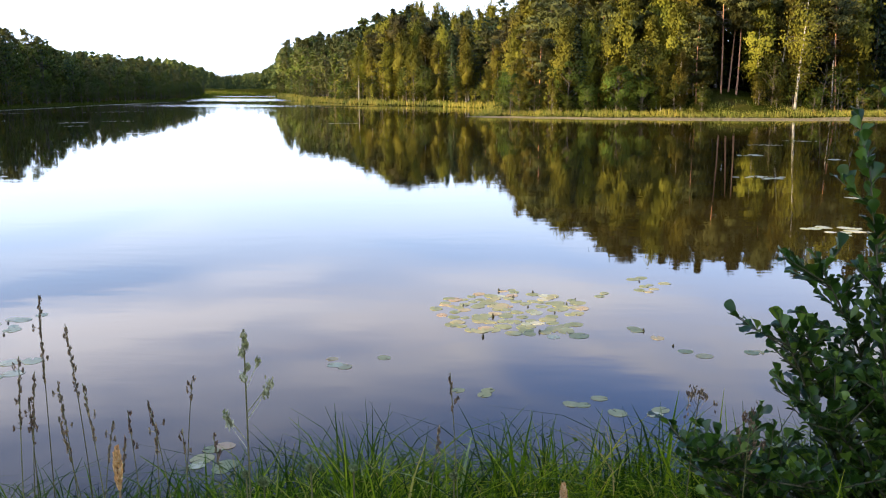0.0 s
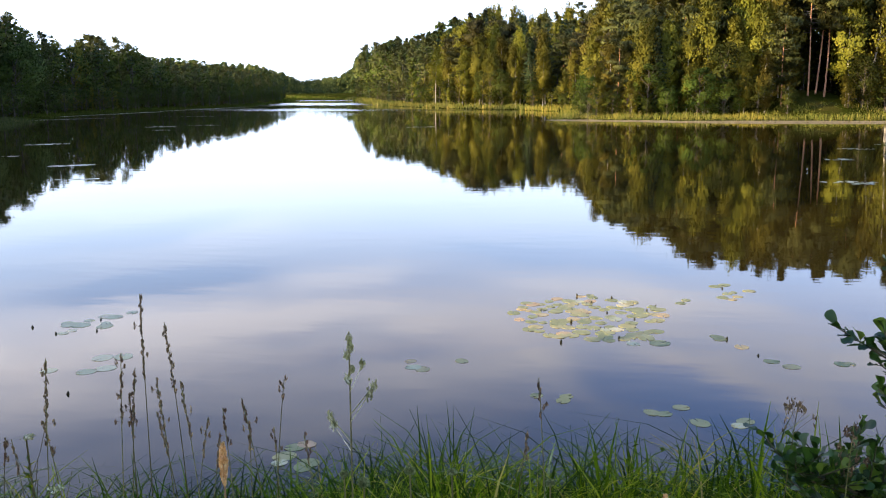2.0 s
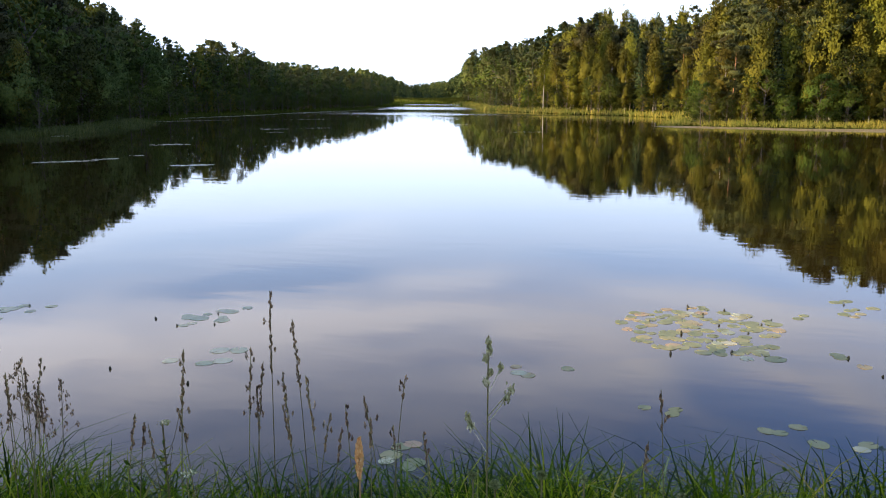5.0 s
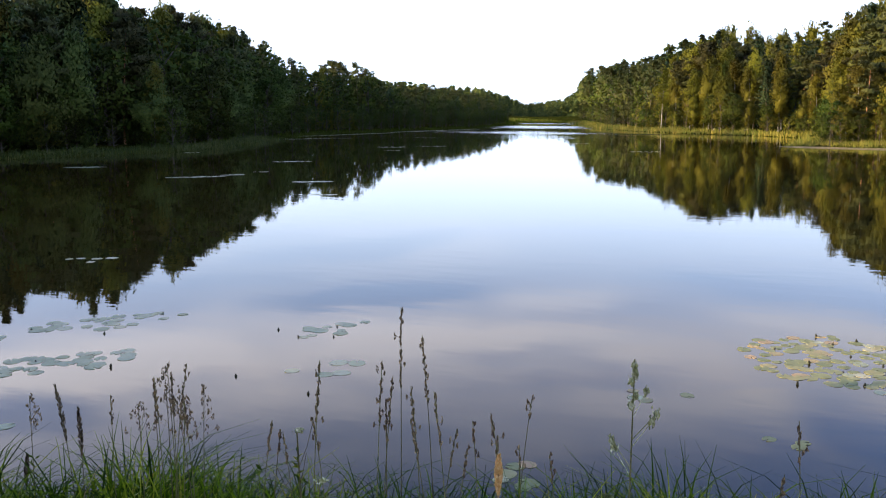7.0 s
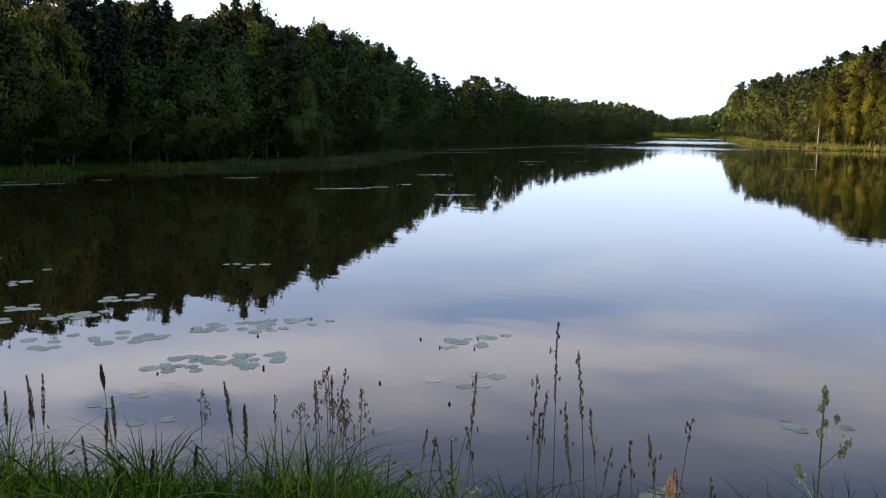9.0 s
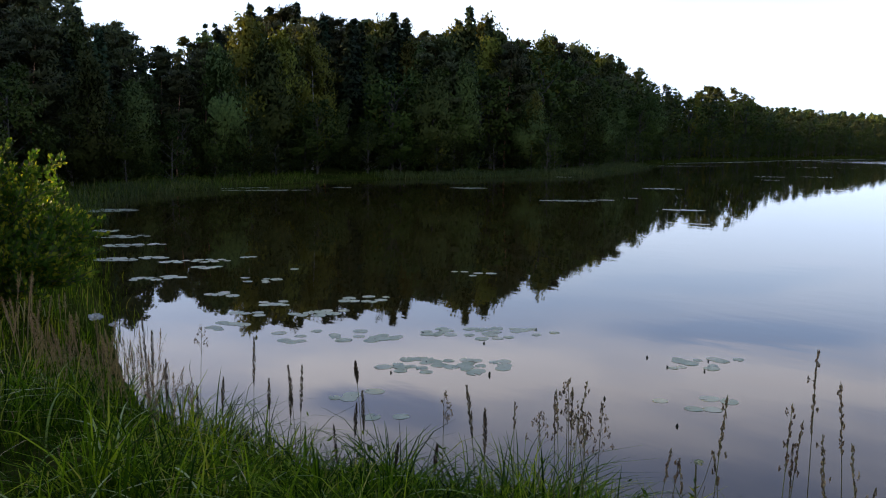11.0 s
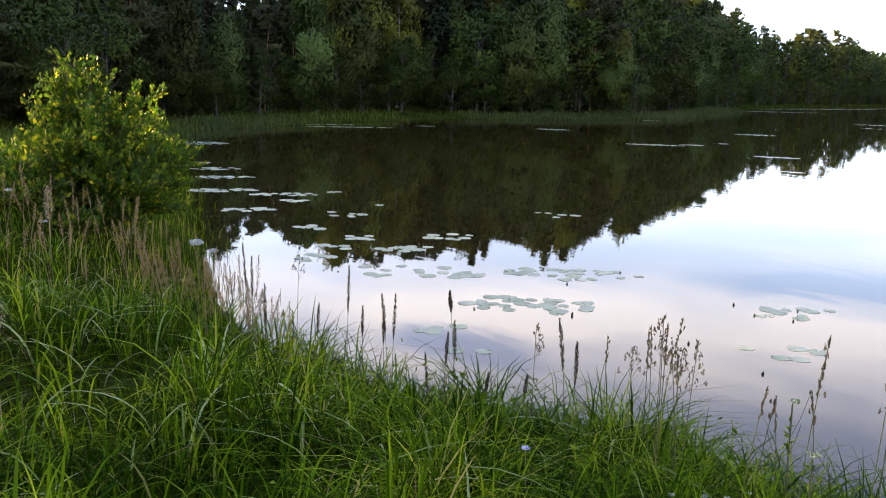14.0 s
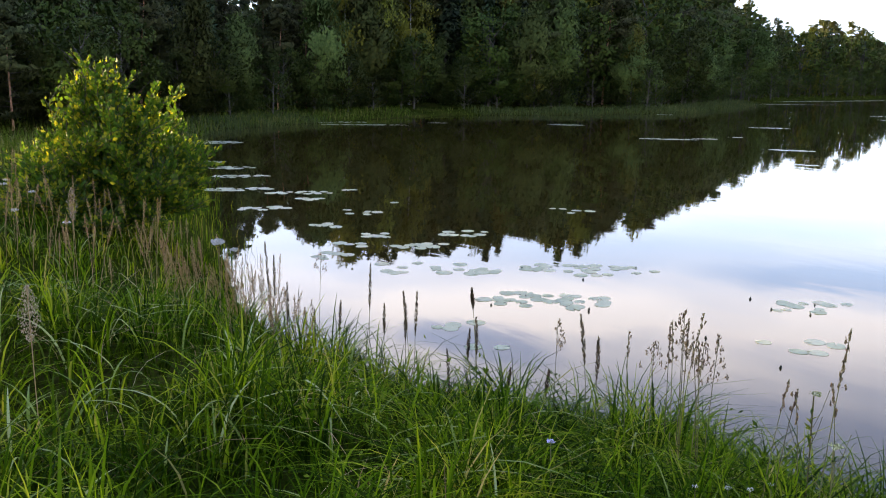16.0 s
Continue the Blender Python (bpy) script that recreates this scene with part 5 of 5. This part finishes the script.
# pale plumes in front of the bush
plumes = [stalk(-8.3, 1.9, 1.85, "plume", 0.24, 0.08, 2), stalk(-8.9, 1.7, 1.8, "plume", 0.2, 0.12, 2), stalk(-9.3, 2.2, 1.7, "plume", 0.22, 0.05, 2)]
random.seed(21)
for k in range(76):
    px, py = random.uniform(-10.8, -6.9), random.uniform(0.8, 2.9)
    copy_thing(plumes[k % 3], pose(px, py, float(height(px, py)[0]) - random.uniform(0.15, 0.45), random.uniform(-9, 9), random.uniform(-7, 7), random.uniform(0, 360)))


# brown dry stalks crowding the water's edge beside the bush
dry = [stalk(-6.9, 2.05, 1.62, "plume", 0.3, 0.1, 2, "brown dry grass stalk leaning at the water's edge"), stalk(-6.6, 1.95, 1.6, "plume", 0.26, 0.14, 2, "brown dry grass stalk leaning at the water's edge")]
for k in range(50):
    px = random.uniform(-7.9, -5.9)
    py = 2.0 + 0.12 * (px + 6.6) + random.uniform(-0.25, 0.35)
    copy_thing(dry[k % 2], pose(px, py, float(height(px, py)[0]) - random.uniform(0.02, 0.35), random.uniform(-12, 12), random.uniform(-12, 12), random.uniform(0, 360)))


def fluffy(x, y, zlow, ztop, r):
    """A spent, woolly panicle."""
    ob = tagged(new("fluffy_plume"), "fluffy pale tan spent panicle standing in the grass", "grass stalk")
    zb = float(height(x, y)[0]) - 0.02
    ob.location = (x, y, zb)
    g = Geo()
    tube(g, [(0.02, 0, 0), (0.01, 0, (zlow - zb) * 0.6), (0, 0, ztop - zb)], 0.0022, 5)
    part("stem", g.mesh("stem", M_DRY, True), ob)
    g = Geo()
    f = rng.uniform(0, 1, 520)
    rr = r * np.sin(np.pi * np.clip(f * 0.85 + 0.1, 0, 1)) * rng.uniform(0.1, 1, 520) ** 0.6
    a = rng.uniform(0, 6.28, 520)
    c = np.stack([rr * np.cos(a), rr * np.sin(a), zlow - zb + f * (ztop - zlow)], 1)
    seeds(g, c, 0.014, 0.0035, rng.normal(size=(520, 3)) * 0.5 + np.array([0, 0, 0.8]))
    part("panicle", g.mesh("panicle", M_FLUFF), ob)


fluffy(-4.58, 0.06, 1.80, 2.06, 0.05)
fluffy(-8.6, 1.2, 1.65, 1.95, 0.05)


def herb(x, y, ztop, label):
    """An upright leafy herb with a small flat flower head and seeding side shoots."""
    ob = tagged(new("herb"), label, "wild plant")
    zb = float(height(x, y)[0]) - 0.02
    ob.location = (x, y, zb)
    h = ztop - zb
    g = Geo()
    tube(g, [(0, 0, 0), (0.01, 0.005, h * 0.5), (0, 0, h)], 0.003, 6)
    for k in range(5):
        a, f = 1.9 * k, 0.45 + 0.09 * k
        tube(g, [(0.01, 0, f * h), (0.05 * math.cos(a), 0.05 * math.sin(a), f * h + 0.06), (0.08 * math.cos(a), 0.08 * math.sin(a), f * h + 0.14)], 0.0015, 4)
    part("stem", g.mesh("stem", M_STEM, True), ob)
    g = Geo()
    n = 46
    f = rng.uniform(0.15, 0.92, n)
    way = unit(n) * np.array([1, 1, 0.3]) + np.array([0, 0, 0.5])
    cards(g, np.stack([f * 0, f * 0, f * h], 1) + way * 0.012, 0.02 * rng.uniform(0.6, 1.3, n), 0.006, axis=way)
    part("foliage", g.mesh("foliage", M_BUSH, True), ob)
    g = Geo()
    d = unit(70) * np.array([1, 1, 0.2])
    cards(g, np.array([0.01, 0, h]) + d * 0.03 * rng.uniform(0.2, 1, (70, 1)), 0.006, 0.004, flat=0.5)
    part("flower_head", g.mesh("flower_head", M_HEAD_GREEN), ob)


herb(-2.12, 2.30, 1.86, "leafy green herb with a yellowish flower head")
herb(-1.98, 2.22, 1.72, "leafy green herb with a yellowish flower head")
stalk(-2.2, 2.26, 1.90, "tuft", 0.12, 0.1, 1)
stalk(-2.15, 2.24, 1.88, "tuft", 0.1, 0.12, 1)

# ---- near flowers and buds ----
def plume_close(x, y, ztip, head, thick):
    ob = tagged(new("dry_seed_head"), "dry tan seed head standing among the grass", "grass stalk")
    zb = float(height(x, y)[0]) - 0.02
    ob.location = (x, y, zb)
    h = ztip - zb
    g = Geo()
    tube(g, [(0, 0, 0), (0.004, 0, h * 0.5), (0, 0, h)], 0.002, 5)
    part("stem", g.mesh("stem", M_DRY, True), ob)
    g = Geo()
    f = rng.uniform(0, 1, 240)
    r = thick * np.sin(np.pi * np.clip(f, 0.08, 0.95)) ** 0.7
    d = unit(240) * np.array([1, 1, 0.2])
    seeds(g, np.stack([f * 0, f * 0, h - head * (1 - f)], 1) + d * r[:, None], 0.013, 0.006, d * 0.6 + np.array([0, 0, 1.0]))
    part("seed_head", g.mesh("seed_head", M_PLUME), ob)


plume_close(-0.98, 1.3, 2.33, 0.085, 0.0070)
plume_close(-0.14, 1.3, 2.28, 0.07, 0.0065)


def round_bud(x, y, ztop, r):
    ob = tagged(new("scabious_head"), "round green scabious seed head on a thin stem", "flower", "scabious heads on the bank")
    zb = float(height(x, y)[0]) - 0.02
    ob.location = (x, y, zb)
    h = ztop - zb
    g = Geo()
    tube(g, [(0.02, 0.01, 0), (0.008, 0, h * 0.5), (0, 0, h - r)], 0.0018, 5)
    part("stem", g.mesh("stem", M_STEM, True), ob)
    g = Geo()
    d = unit(170) * np.array([1, 1, 0.75])
    seeds(g, np.array([0, 0, h - r]) + d * r * 0.75, r * 0.75, r * 0.32, d)
    part("head", g.mesh("head", M_BUTTON), ob)


for x, y, z, r in ((-0.70, 1.3, 2.28, 0.012), (-0.61, 1.3, 2.31, 0.011), (-0.53, 1.3, 2.31, 0.009), (-0.78, 1.45, 2.22, 0.010), (-0.35, 1.45, 2.23, 0.010)):
    round_bud(x, y, z, r)


def flower_head(x, y, ztop, r, mat, label, n=90):
    ob = tagged(new("wild_flower"), label, "flower")
    zb = float(height(x, y)[0]) - 0.02
    ob.location = (x, y, zb)
    h = ztop - zb
    g = Geo()
    tube(g, [(0, 0, 0), (0.01, 0, h * 0.5), (0, 0, h)], 0.002, 5)
    part("stem", g.mesh("stem", M_STEM, True), ob)
    g = Geo()
    d = unit(n) * np.array([1, 1, 0.35]) * rng.uniform(0.2, 1, (n, 1)) ** 0.5
    cards(g, np.array([0, 0, h]) + d * r, r * 0.2, r * 0.15, flat=0.5)
    part("blossom", g.mesh("blossom", mat), ob)


flower_head(-8.1, 2.35, 1.42, 0.07, M_FLOWER, "white flat-topped yarrow blossom beside the bush", 160)
flower_head(-7.95, 2.45, 1.36, 0.045, M_FLOWER, "white flat-topped yarrow blossom beside the bush", 100)
flower_head(-2.75, 1.55, 1.62, 0.018, M_LILAC, "small pale lilac clover flower in the grass", 70)
for x, y in ((-10.3, 1.2), (-10.7, 1.0), (-11.1, 1.1), (-9.6, 0.9), (-9.9, 0.6), (-10.2, 0.8), (-9.3, 1.3)):
    flower_head(x, y, float(height(x, y)[0]) + 0.5, 0.04, M_FLOWER, "small white meadow flower in the grass", 50)


for k in range(11):
    x, y = random.uniform(-2.35, -1.6), random.uniform(1.75, 2.25)
    flower_head(x, y, float(height(x, y)[0]) + random.uniform(0.28, 0.42), 0.014, M_FLOWER, "tiny white bedstraw flowers in the grass", 26)


# ---- water lilies ----
def pad_mesh(name, mat, r=0.12, notch=0.35, wave=0.001):
    bm = bmesh.new()
    n = 22
    top, low = [], []
    for k in range(n):
        a = notch / 2 + (2 * math.pi - notch) * k / (n - 1)
        rr = r * (1.0 + 0.06 * math.cos(a) + 0.02 * rng.normal())
        top.append(bm.verts.new((rr * math.cos(a), rr * 0.86 * math.sin(a), 0.0025 + wave * math.sin(3 * a + rng.uniform(0, 1)))))
        low.append(bm.verts.new((rr * 0.98 * math.cos(a), rr * 0.84 * math.sin(a), -0.004)))
    c = bm.verts.new((r * 0.12, 0, 0.0022))
    for k in range(n - 1):
        bm.faces.new((c, top[k], top[k + 1]))
        bm.faces.new((top[k], low[k], low[k + 1], top[k + 1]))
    bm.faces.new((c, low[0], top[0]))
    bm.faces.new((c, top[-1], low[-1]))
    me = bpy.data.meshes.new(name)
    bm.to_mesh(me)
    bm.free()
    me.materials.append(mat)
    return me


PADS = [pad_mesh("lily_pad", M_PAD, 0.125, 0.3), pad_mesh("lily_pad", M_PAD, 0.115, 0.5), pad_mesh("lily_pad", M_PAD, 0.135, 0.25, 0.0015)]
PADS_OLD = [pad_mesh("lily_pad", M_PAD_OLD, 0.125, 0.3), pad_mesh("lily_pad", M_PAD_OLD, 0.11, 0.5, 0.002), pad_mesh("lily_pad", M_PAD_OLD, 0.13, 0.25, 0.003)]


def lily_patch(cx, cy, rx, ry, n, old=False, turn=0.0, size=1.0):
    placed = []
    for k in range(n * 12):
        if len(placed) >= n:
            break
        a, r = random.uniform(0, 6.28), math.sqrt(random.uniform(0, 1))
        ux, uy = r * math.cos(a) * rx, r * math.sin(a) * ry
        px, py = cx + ux * math.cos(turn) - uy * math.sin(turn), cy + ux * math.sin(turn) + uy * math.cos(turn)
        if any((px - qx) ** 2 + (py - qy) ** 2 < (0.125 * size) ** 2 for qx, qy in placed):
            continue
        placed.append((px, py))
        ob = new("lily_pad", random.choice(PADS_OLD if old and random.random() < 0.9 else PADS))
        k2 = size * random.uniform(0.7, 1.2)
        ob.matrix_basis = Matrix.LocRotScale((px, py, random.uniform(0.0005, 0.002)), Euler((radians(random.uniform(-0.3, 0.3)), radians(random.uniform(-0.3, 0.3)), random.uniform(0, 6.28))), (k2, k2, 1))
        tagged(ob, "yellowing water-lily pad floating on the lake" if old else "green water-lily pad floating flat on the lake", "lily pad", "lily pads on the lake")


random.seed(33)
lily_patch(-0.05, 11.2, 1.05, 1.2, 96, True, 0, 0.8)
lily_patch(0.55, 10.1, 0.3, 0.3, 5, True)
for cx, cy, rx, ry, n in ((2.0, 12.9, 0.4, 0.5, 8), (1.3, 12.2, 0.15, 0.2, 2), (1.7, 10.2, 0.3, 0.35, 3), (2.1, 9.35, 0.25, 0.2, 2), (2.6, 9.7, 0.25, 0.3, 2), (-1.7, 8.8, 0.45, 0.3, 4),
                          (-0.5, 8.0, 0.25, 0.2, 3), (0.7, 7.6, 0.35, 0.3, 4), (1.15, 7.5, 0.25, 0.2, 2), (-2.5, 6.3, 0.35, 0.25, 6)):
    lily_patch(cx, cy, rx, ry, n, True, 0, 0.72)
for cx, cy, rx, ry, n in ((-6.55, 9.9, 0.55, 0.38, 9), (-6.2, 10.5, 0.15, 0.15, 1), (-5.6, 8.3, 0.45, 0.3, 5), (-9.75, 8.95, 1.15, 0.4, 22), (-8.7, 7.2, 0.95, 0.42, 24),
                          (-8.3, 5.6, 0.45, 0.25, 4), (-7.6, 5.2, 0.3, 0.15, 2), (-11.1, 7.0, 1.2, 0.45, 15), (-14.1, 13.0, 0.45, 0.4, 5)):
    lily_patch(cx, cy, rx, ry, n + n // 6, False, 0.93, 0.88)
for cx, cy, rx, n in ((-19.6, 9.1, 0.8, 14), (-18.5, 8.8, 0.35, 6), (-17.8, 7.3, 0.6, 11), (-16.5, 8.6, 0.2, 2), (-16.1, 9.0, 0.3, 4), (-17.2, 10.3, 0.15, 1), (-19.6, 10.5, 0.2, 2),
                      (-15.2, 7.5, 0.35, 5), (-13.9, 7.6, 0.4, 6), (-13.4, 6.9, 0.3, 4), (-12.6, 7.9, 0.55, 9), (-13.1, 9.3, 0.55, 8), (-12.8, 6.1, 0.35, 5)):
    lily_patch(cx, cy, rx, 0.28, n, False, 1.12)
for cx, cy, rx, ry, n in ((6.9, 18.3, 0.8, 0.6, 12), (7.5, 16.2, 0.7, 0.7, 12)):
    lily_patch(cx, cy, rx, ry, n, False, 0, 1.15)

# drifts of floating leaves further out, too small to tell apart
drift = Geo()


def float_leaves(cx, cy, ln, wd, n, turn):
    r = np.sqrt(rng.uniform(0, 1, n))
    a = rng.uniform(0, 6.28, n)
    ux, uy = r * np.cos(a) * ln, r * np.sin(a) * wd
    px, py = cx + ux * math.cos(turn) - uy * math.sin(turn), cy + ux * math.sin(turn) + uy * math.cos(turn)
    s = rng.uniform(0.07, 0.14, n)
    th = rng.uniform(0, 6.28, n)
    k = np.arange(6) * np.pi / 3
    v = np.stack([px[:, None] + s[:, None] * np.cos(th[:, None] + k), py[:, None] + s[:, None] * np.sin(th[:, None] + k), np.tile(rng.uniform(0.004, 0.008, n)[:, None], (1, 6))], -1)
    base = 6 * np.arange(n)[:, None]
    drift.add(v.reshape(-1, 3), np.concatenate([base + np.array([0, 1, 2, 3]), base + np.array([0, 3, 4, 5])]))


for cx, cy, ln, wd, n, turn in ((-37.6, 36.0, 1.1, 0.5, 90, 0.75), (-27.3, 32.7, 1.5, 0.3, 70, 0.8), (-26.6, 34.6, 0.6, 0.25, 24, 0.8), (-44.2, 52.9, 0.7, 0.5, 24, 0.75), (-30.5, 46.0, 1.2, 0.5, 50, 0.7),
                                (-20.8, 32.6, 0.9, 0.3, 36, 0.6), (-35.6, 69.9, 1.3, 0.8, 36, 0.6), (-26.7, 37.0, 0.4, 0.2, 10, 0.8), (-34.4, 12.7, 1.2, 0.7, 110, 1.2), (-45.0, 23.4, 2.8, 0.5, 110, 1.2),
                                (-42.0, 24.6, 2.6, 0.35, 90, 1.1), (-42.0, 29.6, 0.7, 0.3, 24, 1.0), (-27.3, 9.8, 0.6, 0.3, 22, 1.2), (-23.6, 54.3, 0.8, 0.5, 24, 0.47), (-32.5, 63.9, 0.7, 0.4, 16, 0.5),
                                (-33.1, 73.5, 1.4, 0.6, 30, 0.5), (-13.0, 71.0, 1.4, 0.5, 34, 0.5), (-17.4, 27.4, 0.7, 0.15, 14, 0.4), (-45, 100, 5, 0.8, 50, 0.6), (-24, 88, 3, 0.5, 40, 0.3),
                                (-62, 110, 14, 0.9, 700, 1.55), (-63, 145, 20, 1.0, 800, 1.55), (-66, 190, 24, 1.2, 800, 1.8), (-56, 88, 7, 0.6, 300, 1.1),
                                (-52, 150, 9, 1.2, 150, 0.9), (-45, 185, 10, 1.5, 150, 0.9),
                                (-23.4, 9.1, 0.9, 0.3, 30, 1.12), (-20.9, 8.0, 0.85, 0.3, 34, 1.12), (-25.5, 9.7, 0.9, 0.3, 20, 1.12), (8.8, 29.3, 1.0, 0.5, 26, 0.0), (11.2, 39.2, 0.8, 0.4, 20, 0.0),
                                (14.1, 46.3, 1.0, 0.4, 20, 0.0), (9.5, 24.0, 0.3, 0.3, 5, 0.0), (17, 50, 1.0, 0.4, 16, 0.0), (14, 37, 0.5, 0.3, 9, 0.0)):
    float_leaves(cx, cy, ln, wd, n, turn)
drift_near = drift
drift = Geo()
for cx, cy, ln, wd, n, turn in ((22, 83.8, 16, 4.2, 9000, 0.0), (3.5, 87.0, 7, 3.0, 3000, -0.3), (40, 88.5, 9, 3.0, 3000, 0.1)):
    float_leaves(cx, cy, ln, wd, n, turn)
tagged(new("pondweed_mat", drift.mesh("pondweed_mat", M_WEED)), "pale brown mat of floating pondweed before the sedge", "water plants", kind="stuff")
drift = drift_near
tagged(new("floating_leaves", drift.mesh("floating_leaves", M_PAD)), "drifts of floating pondweed leaves on the lake", "water plants", kind="stuff")


def bud(x, y, hgt):
    ob = tagged(new("lily_bud"), "dark water-lily seed pod on a short stem", "lily bud", "lily buds on the lake")
    ob.location = (x, y, 0)
    g = Geo()
    tube(g, [(0, 0, -0.1), (0.003, 0, hgt * 0.5), (0, 0, hgt)], 0.004, 5)
    part("stem", g.mesh("stem", M_STEM, True), ob)
    g = Geo()
    z = np.linspace(-0.023, 0.029, 7)
    tube(g, np.stack([z * 0, z * 0, z + hgt], 1), np.array([0.003, 0.013, 0.017, 0.015, 0.011, 0.009, 0.002]), 8)
    part("pod", g.mesh("pod", M_BUD, True), ob)
    return ob


first = bud(-7.18, 9.63, 0.006)
for x, y in ((-9.35, 9.76), (-10.33, 8.21), (-6.26, 9.59), (-9.25, 8.47), (-0.4, 9.9), (1.84, 9.68), (0.3, 10.16), (-0.28, 10.85), (0.09, 10.62), (0.0, 11.9), (0.3, 12.2), (0.75, 11.6), (-0.7, 11.4),
             (0.55, 11.1), (-0.2, 12.3), (-6.5, 10.1), (-6.7, 9.4), (-8.0, 7.3), (-9.0, 7.1), (-8.9, 6.4), (2.0, 13.1), (1.6, 10.3), (-5.3, 7.4), (-6.4, 7.6), (0.9, 11.9), (0.2, 11.4)):
    copy_thing(first, pose(x, y, random.uniform(-0.02, 0.015), random.uniform(-12, 12), random.uniform(-12, 12), random.uniform(0, 360)))
